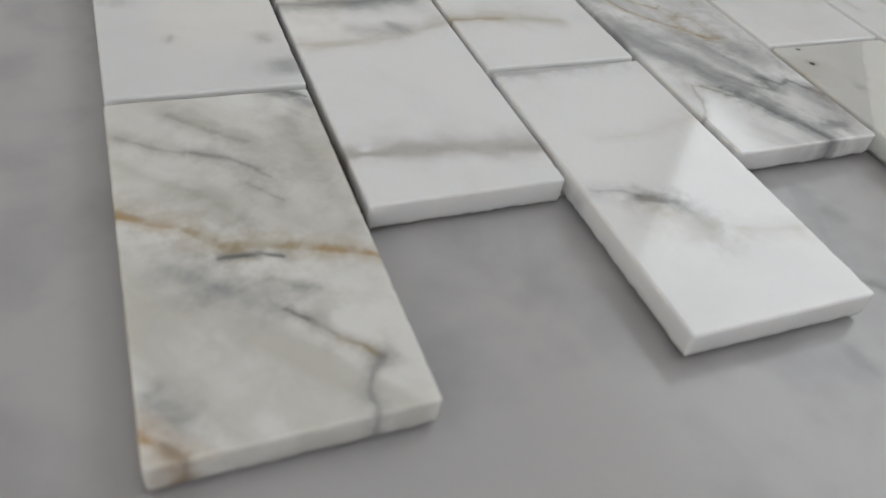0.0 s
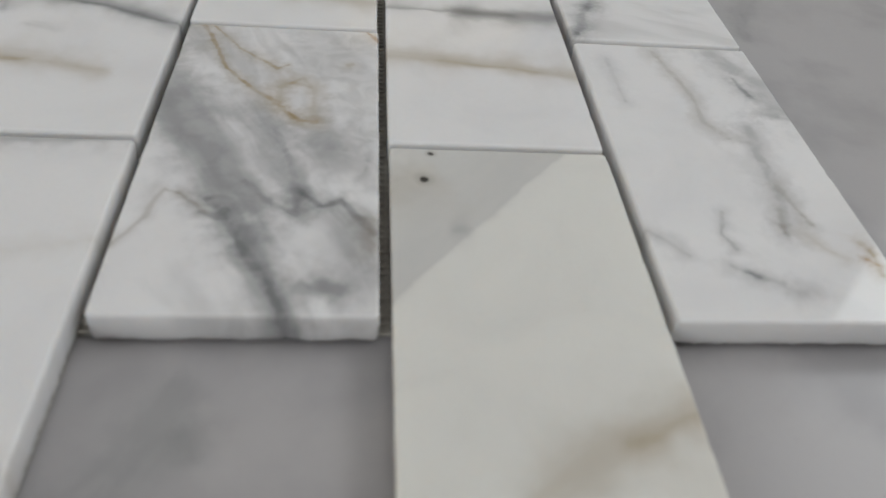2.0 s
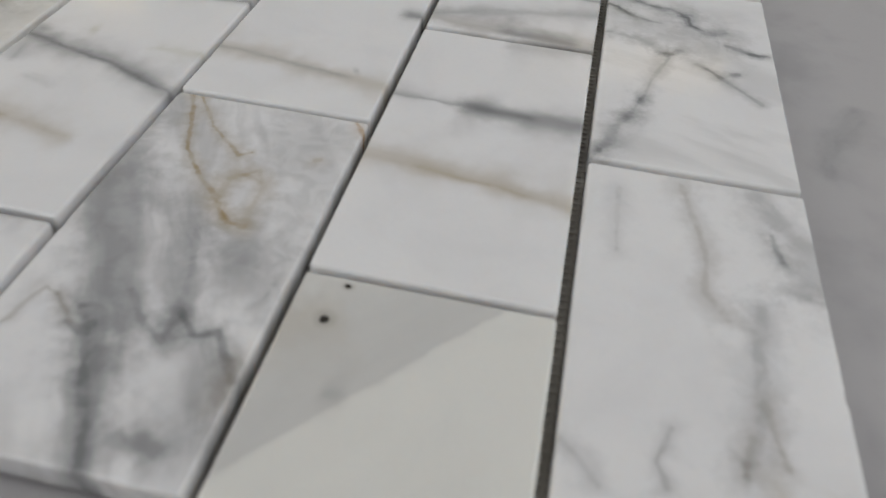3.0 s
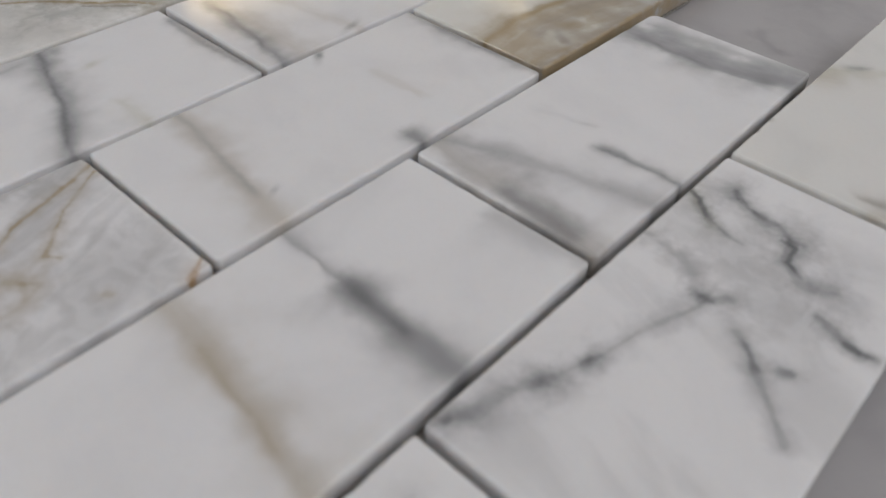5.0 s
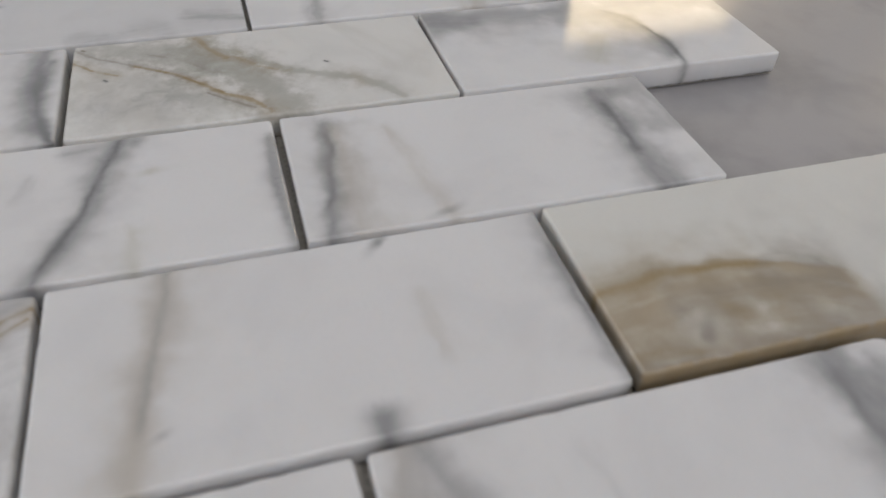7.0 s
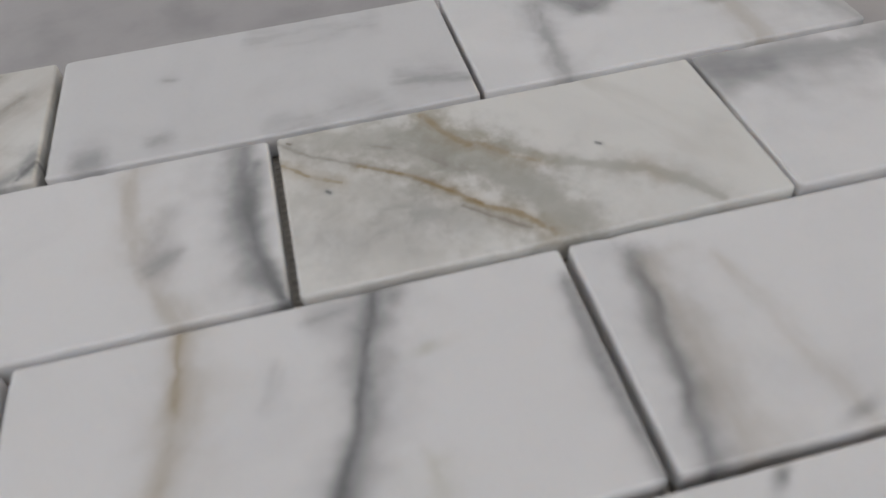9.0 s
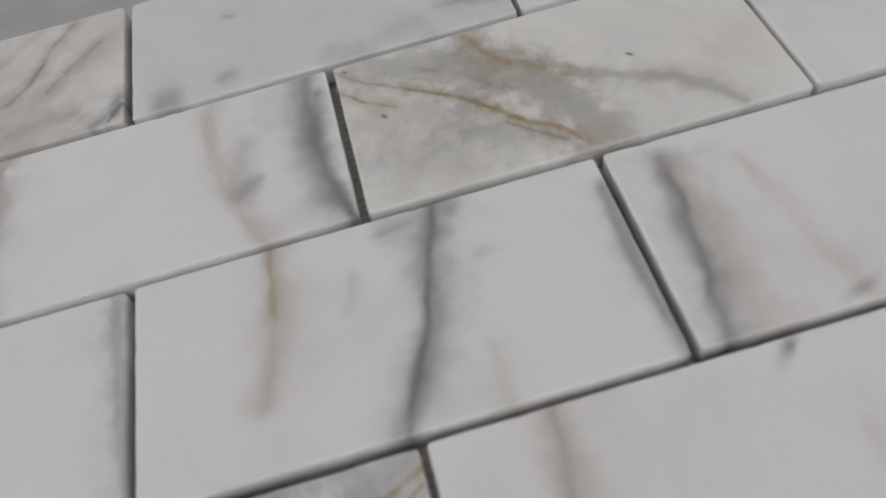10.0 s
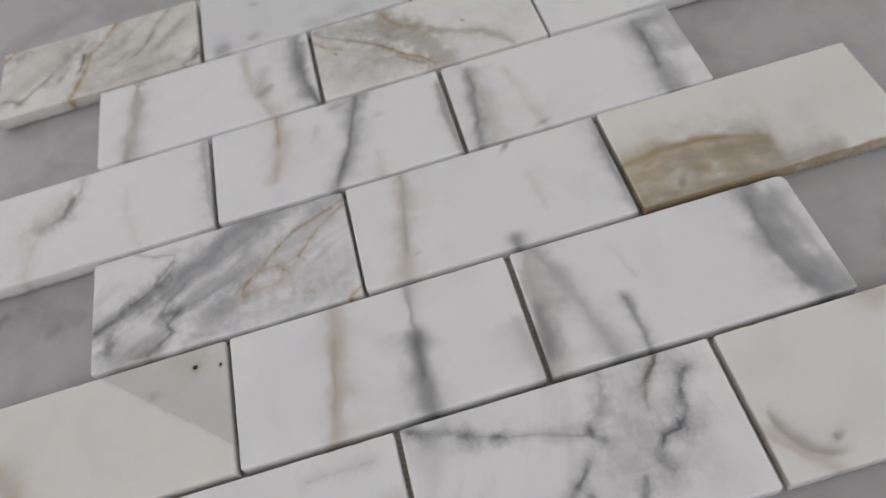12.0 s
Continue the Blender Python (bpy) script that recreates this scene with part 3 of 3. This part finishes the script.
vein((8.7, 10.9), (39.2, 6.6), 0.2, 0.56, 0.67, 0.52, .35, 0.57, SLATE)
vein((5.1, 13.7), (53.2, 12.6), 0.0, 2.32, 2.61, 0.75, .3, 0.46, BEIGE)
vein((8.2, 24.6), (52.3, 32.9), 0.0, 0.90, 1.34, 0.75, .4, 0.34, BEIGE)
vein((44.5, 30.9), (46.8, 31.8), 0.0, 1.45, 1.45, 0.38, .1, 0.57, GREY)
vein((3.3, 84.4), (51.8, 84.1), -0.7, 2.32, 3.77, 0.75, .15, 0.86, GREY)
vein((9.7, 84.6), (35.9, 83.0), 0.0, 0.78, 0.90, 0.75, .3, 0.69, SLATE)
vein((-4.6, 98.4), (28.6, 100.7), 0.0, 5.60, 5.60, 1.12, .2, 0.52, GREY)
tile(3, 2, (0.29, 0.02), -0.54, (0, 0), WHITE, "white marble tile with slate veins near both ends", 0.1, 0)

seam([(3.2, 92.2), (19.7, 77.6), (30.4, 77.1), (41.1, 91.3)], 7.00, 9.00, 0.15, 0.50, 0.42, CLOUD)
seam([(34.7, 95.4), (45.2, 75.0), (42.0, 57.6), (40.3, 42.7)], 4.00, 6.00, 0.20, 0.50, 0.42, CLOUD)
seam([(0.1, 89.0), (2.2, 76.8), (8.8, 66.6), (17.8, 61.8)], 1.60, 4.00, 0.30, 0.50, 0.40, GREY)
seam([(1.0, 62.1), (9.3, 46.8), (18.2, 31.3), (23.9, 19.0)], 2.80, 4.60, 0.45, 0.25, 0.62, GREY)
seam([(23.0, 21.7), (27.1, 12.9), (30.7, 4.9), (33.0, -0.5)], 1.40, 3.00, 0.50, 0.25, 0.62, GREY)
seam([(15.9, 29.5), (19.1, 24.0), (24.6, 15.1), (28.5, 8.1), (32.0, 0.5)], 0.80, 1.60, 0.70, 0.45, 0.62, SLATE)
seam([(15.0, 26.3), (17.5, 24.9), (19.2, 26.9)], 0.70, 1.30, 0.75, 0.40, 0.70, SLATE)
seam([(25.7, 55.0), (29.9, 44.6), (32.0, 34.9), (32.3, 27.3)], 0.60, 2.20, 0.50, 0.35, 0.60, GREY)
seam([(22.1, 35.9), (27.6, 29.3), (32.4, 26.1), (33.2, 31.9)], 0.60, 1.50, 0.65, 0.30, 0.70, GREY)
seam([(33.0, 32.7), (37.5, 28.7), (40.8, 30.7), (44.4, 26.0), (47.8, 21.1)], 0.70, 1.60, 0.70, 0.35, 0.75, SLATE)
seam([(47.0, 24.9), (47.3, 19.4), (46.8, 14.8)], 1.10, 2.20, 0.50, 0.35, 0.60, BROWN)
seam([(33.1, 54.3), (40.0, 44.4), (45.4, 40.1), (46.5, 52.6)], 1.20, 4.00, 0.25, 0.50, 0.42, GREY)
seam([(-0.0, 16.5), (2.4, 20.0), (4.6, 24.2), (5.3, 29.5), (6.9, 32.9), (10.0, 31.7)], 0.50, 1.20, 0.70, 0.30, 0.60, BROWN)
seam([(9.6, 32.0), (12.8, 29.0), (15.6, 26.1)], 0.40, 1.00, 0.70, 0.30, 0.60, BROWN)
seam([(4.0, 99.8), (8.0, 90.4), (12.3, 78.6), (19.0, 70.6), (25.4, 64.7), (29.9, 58.6)], 0.55, 1.38, 0.70, 0.45, 0.85, GOLD)
seam([(6.8, 99.2), (13.9, 88.9), (19.5, 83.6), (24.2, 79.5), (26.8, 81.2)], 0.45, 1.25, 0.70, 0.45, 0.70, GOLD)
seam([(25.4, 64.7), (25.7, 70.6), (30.6, 75.9), (33.8, 69.7), (33.7, 62.3), (34.5, 57.4)], 0.70, 2.00, 0.45, 0.30, 0.62, BEIGE)
seam([(27.8, 61.3), (31.1, 57.8), (34.5, 57.4)], 0.40, 1.25, 0.70, 0.45, 0.70, GOLD)
seam([(28.6, 73.3), (32.2, 71.7)], 0.90, 2.25, 0.50, 0.45, 0.60, GOLD)
seam([(41.3, 82.3), (42.2, 82.9)], 0.50, 1.12, 0.80, 0.45, 0.70, GOLD)
seam([(44.8, 100.5), (46.8, 98.2), (48.7, 94.7)], 0.45, 1.00, 0.85, 0.45, 0.95, RUST)
seam([(34.9, 6.8), (36.0, 6.2)], 1.10, 2.00, 0.60, 0.20, 0.62, GREY)
seam([(39.3, 7.1), (41.5, 6.0)], 1.40, 2.20, 0.60, 0.20, 0.68, GREY)
seam([(43.4, 6.4), (45.1, 11.4)], 1.20, 3.00, 0.30, 0.40, 0.35, GREY)
tile(4, 0, (-0.02, 0.21), 0.11, (0, 0), WHITE, "white and grey clouded marble tile with gold veins", 0.07, 0, bands=(-63, 0.46, 0.60, GREY))

vein((-5.6, 23.2), (52.3, 15.2), -0.2, 2.17, 2.61, 0.52, .15, 0.63, BEIGE)
vein((-5.1, 23.1), (38.9, 17.4), 0.0, 0.78, 0.78, 0.52, .3, 0.46, GREY)
vein((0.9, 63.5), (2.8, 65.5), 0.0, 1.59, 1.89, 0.45, .1, 0.75, SLATE)
vein((16.6, 68.5), (36.4, 70.0), 0.0, 0.90, 1.34, 0.68, .4, 0.40, BEIGE)
vein((-3.4, 100.5), (53.2, 99.9), -1.4, 1.74, 3.77, 0.60, .1, 0.63, GREY)
vein((10.0, 98.9), (36.8, 98.8), 0.0, 0.67, 0.90, 0.60, .3, 0.57, GREY)
vein((42.0, 56.2), (53.5, 55.4), 0.0, 1.30, 1.45, 0.38, .1, 0.75, SLATE)
vein((38.7, 20.6), (40.3, 21.3), 0.0, 1.30, 1.30, 0.30, .2, 0.40, GREY)
tile(4, 1, (-0.34, -0.01), -0.16, (0, 0), WHITE, "white marble tile with a soft beige cross vein", 0.1, 0)

vein((29.5, -2.9), (35.9, 55.2), 6.6, 14.56, 0.78, 0.90, .25, 0.83, TAN)
vein((47.5, -9.8), (47.8, 41.5), 1.0, 6.72, 3.36, 1.12, .4, 0.57, TAN)
vein((41.2, 11.8), (42.8, 29.0), 0.0, 1.74, 1.74, 1.12, .3, 0.57, CREAM)
vein((29.0, -2.6), (28.7, 39.8), 2.9, 0.78, 2.91, 0.90, .25, 0.86, GOLD)
vein((36.1, 12.0), (37.5, 51.8), 0.6, 2.32, 3.48, 1.20, .45, 0.69, BROWN)
vein((28.8, 35.3), (38.8, 53.0), 5.0, 1.74, 3.19, 1.05, .35, 0.63, BROWN)
vein((42.4, 14.9), (44.2, 17.7), 0.0, 1.74, 1.89, 0.60, .2, 0.86, BROWN)
vein((45.6, -4.4), (46.6, 15.1), 0.0, 1.45, 1.89, 0.90, .4, 0.80, GOLD)
vein((40.5, 21.2), (42.3, 36.2), 0.0, 2.17, 2.61, 1.12, .5, 0.63, GOLD)
vein((49.6, -5.0), (47.6, 75.6), -0.0, 1.45, 3.62, 0.60, .1, 0.69, BROWN)
vein((33.3, 54.3), (12.1, 106.0), 0.0, 5.60, 6.72, 1.50, .3, 0.16, CLOUD)
seam([(49.0, -2.0), (48.9, 30.0), (49.3, 70.0), (49.1, 102.0)], 0.75, 0.80, 0.90, 0.20, 0.85, TAN)
tile(4, 2, (-0.49, 0.51), -0.27, (0, 0), CREAM, "cream marble tile with a golden brown stained end", 0.06, .01)

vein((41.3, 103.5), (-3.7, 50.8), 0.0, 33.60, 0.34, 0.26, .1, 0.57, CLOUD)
pit(7.4, 89.0, 1.15)
pit(8.6, 97.9, 0.68)
vein((-2.9, 83.3), (9.6, 92.2), 0.0, 3.36, 3.36, 0.75, .3, 0.46, BEIGE)
vein((11.3, 74.1), (15.8, 73.9), 0.0, 1.45, 1.16, 0.60, .4, 0.52, GREY)
vein((52.4, 32.8), (2.4, -1.9), -5.3, 2.32, 4.35, 0.60, .2, 0.69, BEIGE)
vein((52.5, 32.6), (34.3, 25.3), 0.0, 0.78, 1.01, 0.45, .3, 0.52, GOLD)
vein((47.5, 6.6), (48.3, 5.4), 0.0, 0.90, 0.90, 0.38, .3, 0.57, RUST)
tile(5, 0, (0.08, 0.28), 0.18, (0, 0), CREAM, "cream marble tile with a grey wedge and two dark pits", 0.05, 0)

vein((-7.2, 38.1), (52.7, 30.2), 1.3, 1.74, 2.46, 0.45, .15, 0.75, BEIGE)
vein((11.8, 36.0), (40.9, 32.0), 0.0, 0.56, 0.67, 0.38, .4, 0.40, GOLD)
vein((-5.1, 64.3), (27.3, 63.4), -0.1, 0.67, 1.12, 0.38, .1, 0.63, GREY)
vein((17.0, 63.5), (53.7, 62.8), -0.2, 2.46, 1.89, 0.38, .05, 0.92, GREY)
vein((20.2, 63.2), (37.4, 62.7), 0.0, 0.78, 0.78, 0.38, .3, 0.57, SLATE)
vein((24.0, 96.5), (53.0, 100.2), 0.0, 2.17, 4.35, 0.60, .1, 0.40, GREY)
tile(5, 1, (-0.33, 0.17), 0.08, (0, 0), WHITE, "white marble tile with one beige and one slate vein", 0.13, .02)

vein((-6.8, 6.4), (52.2, 0.5), -0.6, 2.17, 2.61, 0.83, .25, 0.69, BROWN)
vein((20.7, 3.2), (44.3, 2.4), -0.4, 1.74, 2.90, 0.75, .2, 0.69, GREY)
vein((-2.5, 7.5), (52.2, 22.5), 1.2, 1.45, 2.17, 0.60, .2, 0.57, GREY)
vein((25.9, 30.4), (53.6, 31.8), 1.3, 0.90, 1.12, 0.52, .15, 0.75, SLATE)
vein((-6.7, 87.4), (51.9, 93.7), -6.6, 2.32, 3.77, 0.75, .15, 0.71, GREY)
vein((4.0, 85.3), (44.1, 86.9), -3.1, 0.78, 0.90, 0.68, .4, 0.57, SLATE)
vein((2.9, 93.2), (51.8, 98.5), 0.0, 1.74, 1.45, 0.60, .2, 0.46, GREY)
vein((-5.2, 85.5), (52.2, 90.6), 0.0, 4.48, 3.36, 0.90, .3, 0.52, GREY)
vein((6.4, 33.1), (23.1, 37.8), 0.0, 0.90, 0.90, 0.75, .6, 0.29, GREY)
tile(5, 2, (-0.08, 0.49), -0.35, (0, 0), WHITE, "white marble tile with slanting grey veins at both ends", 0.12, .02, 0.003)

seam([(38.3, 95.7), (41.9, 88.6), (46.5, 81.9), (47.2, 70.0)], 2.60, 5.04, 0.45, 0.25, 0.51, GREY)
seam([(40.0, 84.1), (40.4, 79.2), (41.8, 75.6)], 0.70, 1.30, 0.70, 0.35, 0.70, SLATE)
seam([(42.6, 67.7), (47.9, 66.4)], 0.70, 1.92, 0.50, 0.30, 0.42, GREY)
seam([(21.4, 96.6), (24.1, 84.3), (25.8, 75.0), (25.2, 63.7), (29.2, 56.9)], 0.60, 1.90, 0.40, 0.35, 0.50, BROWN)
seam([(7.5, 91.4), (7.5, 81.6), (7.7, 71.1)], 0.50, 1.80, 0.40, 0.35, 0.38, GREY)
seam([(35.6, 62.0), (34.1, 49.5), (34.1, 39.2), (32.9, 31.6), (29.6, 24.1)], 1.00, 2.88, 0.50, 0.25, 0.53, GREY)
seam([(34.1, 39.2), (35.5, 31.7), (37.1, 26.7)], 0.60, 1.40, 0.60, 0.30, 0.62, BROWN)
seam([(31.6, 31.6), (29.7, 24.4)], 0.60, 1.20, 0.60, 0.30, 0.60, BROWN)
seam([(18.0, 30.2), (16.1, 23.6), (17.7, 19.1)], 0.50, 1.44, 0.60, 0.30, 0.51, GREY)
seam([(0.4, 23.8), (4.2, 20.6), (7.3, 16.9)], 0.50, 1.80, 0.50, 0.30, 0.47, GREY)
seam([(14.9, 14.5), (19.0, 11.6), (23.3, 9.6)], 0.70, 1.92, 0.50, 0.30, 0.51, GREY)
seam([(17.1, 12.7), (19.4, 11.3)], 0.50, 0.90, 0.60, 0.30, 0.60, SLATE)
seam([(33.9, 23.7), (36.4, 19.6), (39.9, 16.7)], 0.50, 1.60, 0.40, 0.35, 0.45, BEIGE)
seam([(25.6, 7.0), (28.8, 7.8)], 0.70, 1.92, 0.40, 0.30, 0.42, GREY)
seam([(45.2, 21.5), (46.0, 18.2), (45.0, 12.1)], 0.70, 1.60, 0.55, 0.45, 0.72, TAN)
seam([(44.0, 16.5), (46.0, 14.9)], 0.40, 1.25, 0.60, 0.45, 0.70, RUST)
tile(6, 0, (-0.01, 0.23), 0.17, (0, 0), WHITE, "white marble tile with a slate corner and branching veins", 0.06, 0)

seam([(2.6, 70.9), (9.3, 75.1), (18.3, 74.4), (27.3, 70.1)], 5.00, 8.00, 0.10, 0.45, 0.42, CLOUD)
seam([(18.2, 67.5), (25.4, 62.1), (33.3, 63.9)], 4.00, 6.00, 0.15, 0.50, 0.42, CLOUD)
seam([(-1.6, 84.0), (2.6, 81.3), (6.5, 77.8), (9.0, 76.0)], 1.00, 2.00, 0.60, 0.30, 0.75, MOSS)
seam([(0.0, 82.8), (3.3, 81.4), (6.7, 77.5)], 0.50, 0.90, 0.80, 0.50, 0.85, SLATE)
seam([(6.9, 77.7), (12.6, 74.7), (16.2, 74.2)], 0.50, 1.30, 0.60, 0.35, 0.65, GREY)
seam([(6.7, 89.4), (11.6, 85.4), (15.6, 85.0), (19.5, 84.6), (23.8, 81.7)], 1.50, 3.20, 0.55, 0.25, 0.62, GREY)
seam([(7.8, 89.1), (12.2, 85.5), (16.3, 84.9), (19.6, 84.8), (23.4, 81.8)], 0.60, 1.20, 0.80, 0.50, 0.75, SLATE)
seam([(23.7, 82.0), (24.4, 75.9), (29.3, 72.5), (32.3, 72.5), (34.6, 74.8)], 1.20, 2.40, 0.60, 0.25, 0.68, GREY)
seam([(21.6, 81.2), (24.8, 80.8), (25.3, 75.7), (29.0, 73.8)], 0.50, 0.90, 0.85, 0.50, 0.80, SLATE)
seam([(35.4, 66.0), (39.4, 64.3), (43.4, 62.8), (46.8, 63.0)], 0.80, 1.70, 0.65, 0.25, 0.72, GREY)
seam([(42.0, 62.8), (44.5, 62.5), (46.2, 63.4)], 0.70, 1.20, 0.75, 0.30, 0.75, SLATE)
seam([(0.6, 0.7), (4.0, 6.2), (5.4, 13.6), (8.4, 19.4)], 1.00, 2.40, 0.50, 0.25, 0.66, GREY)
seam([(8.4, 19.4), (11.3, 28.2), (12.6, 32.1), (13.9, 39.9), (17.0, 48.1), (19.0, 54.8)], 0.50, 1.80, 0.50, 0.30, 0.58, GREY)
seam([(11.3, 27.3), (12.2, 30.5)], 1.00, 1.70, 0.60, 0.30, 0.70, SLATE)
seam([(8.3, 18.8), (9.1, 21.5)], 0.80, 1.60, 0.50, 0.30, 0.60, SLATE)
seam([(2.1, 2.9), (3.9, 5.6)], 0.80, 1.80, 0.50, 0.30, 0.60, SLATE)
seam([(16.7, 55.2), (19.2, 55.6), (21.3, 58.1)], 1.10, 2.00, 0.55, 0.25, 0.66, GREY)
seam([(17.5, 55.4), (19.9, 55.7)], 0.60, 1.00, 0.70, 0.30, 0.60, SLATE)
seam([(26.6, 52.2), (30.8, 48.9), (35.6, 43.6), (40.1, 38.8), (43.0, 35.9)], 0.60, 1.60, 0.60, 0.25, 0.70, GREY)
seam([(29.1, 50.7), (32.9, 46.7)], 0.60, 1.10, 0.70, 0.30, 0.60, SLATE)
seam([(36.5, 49.3), (37.7, 49.8)], 0.80, 1.30, 0.70, 0.20, 0.70, SLATE)
seam([(1.6, 63.8), (8.5, 62.9), (13.4, 60.3)], 0.80, 2.00, 0.40, 0.40, 0.45, GREY)
tile(6, 1, (-0.20, 0.45), -0.09, (0, 0), WHITE, "white marble tile with broken dark veins crossing", 0.06, 0, bands=(-18, 0.50, 0.35, CLOUD))

pit(-0.3, 19.4, 0.85)
vein((27.3, 3.7), (44.7, 18.1), -3.9, 0.78, 1.34, 0.75, .3, 0.69, BROWN)
vein((30.1, -2.6), (51.5, 16.4), 0.0, 0.90, 1.12, 0.75, .4, 0.52, BEIGE)
vein((38.2, 17.1), (40.5, 18.8), 0.0, 1.30, 1.45, 0.52, .2, 0.69, SLATE)
vein((-4.0, 46.2), (5.8, 52.6), 0.0, 2.17, 2.17, 0.75, .3, 0.57, BEIGE)
vein((3.1, 57.3), (8.3, 63.1), 0.0, 0.90, 1.12, 0.90, .5, 0.75, SLATE)
vein((-4.5, 48.7), (17.9, 65.7), 0.0, 1.74, 2.03, 0.90, .4, 0.46, OLIVE)
tile(6, 2, (-0.09, 0.96), -0.07, (0, 0), WARM, "warm white marble tile with a brown vein and pits", 0.07, 0)



def backing():
    """The woven glass-fibre net that holds the tiles together."""
    net, glue = bmesh.new(), bmesh.new()
    step = 0.0021
    for row in range(6):
        y0 = PITCH_Y / 2 if row % 2 else 0.0
        x0, y1 = row * PITCH_X + 0.001, y0 + 3 * PITCH_Y - 0.003
        x1 = x0 + PITCH_X - (0.003 if row == 5 else 0.0)
        y0 += 0.002
        for k in range(int((y1 - y0) / step)):
            y = y0 + k * step + noise.noise((row * 3.1, k * 0.7, 0)) * 0.0002
            beside = 0.0 if row % 2 else PITCH_Y / 2
            joined = row < 5 and beside + 0.001 < y < beside + 3 * PITCH_Y - 0.004
            box(net, x0, y, BED + 0.00012, x1 if joined else x0 + WIDE - 0.002, y + 0.0008, BED + 0.00065)
        for k in range(int((WIDE - 0.002) / step)):
            x = x0 + k * step
            box(net, x, y0, BED + 0.0001, x + 0.0007, y1, BED + 0.0005)
        low, high = PITCH_Y / 2 + 0.002, 3 * PITCH_Y - 0.003
        if row < 5:
            box(net, x0 + WIDE, low, BED + 0.0001, x0 + WIDE + 0.0007, high, BED + 0.0005)
            box(glue, x0 + WIDE - 0.002, low, BED, x0 + PITCH_X, high, BED + 0.00018)
        box(glue, x0, y0, BED, x0 + WIDE - 0.002, y1, BED + 0.00018)
    tagged(part("backing_net", net, FIBRE, sheet, "brown glass-fibre backing net seen in the joints"), kind="stuff")
    tagged(part("glue_film", glue, GLUE, sheet, "dark glue film under the net"), kind="stuff")


backing()
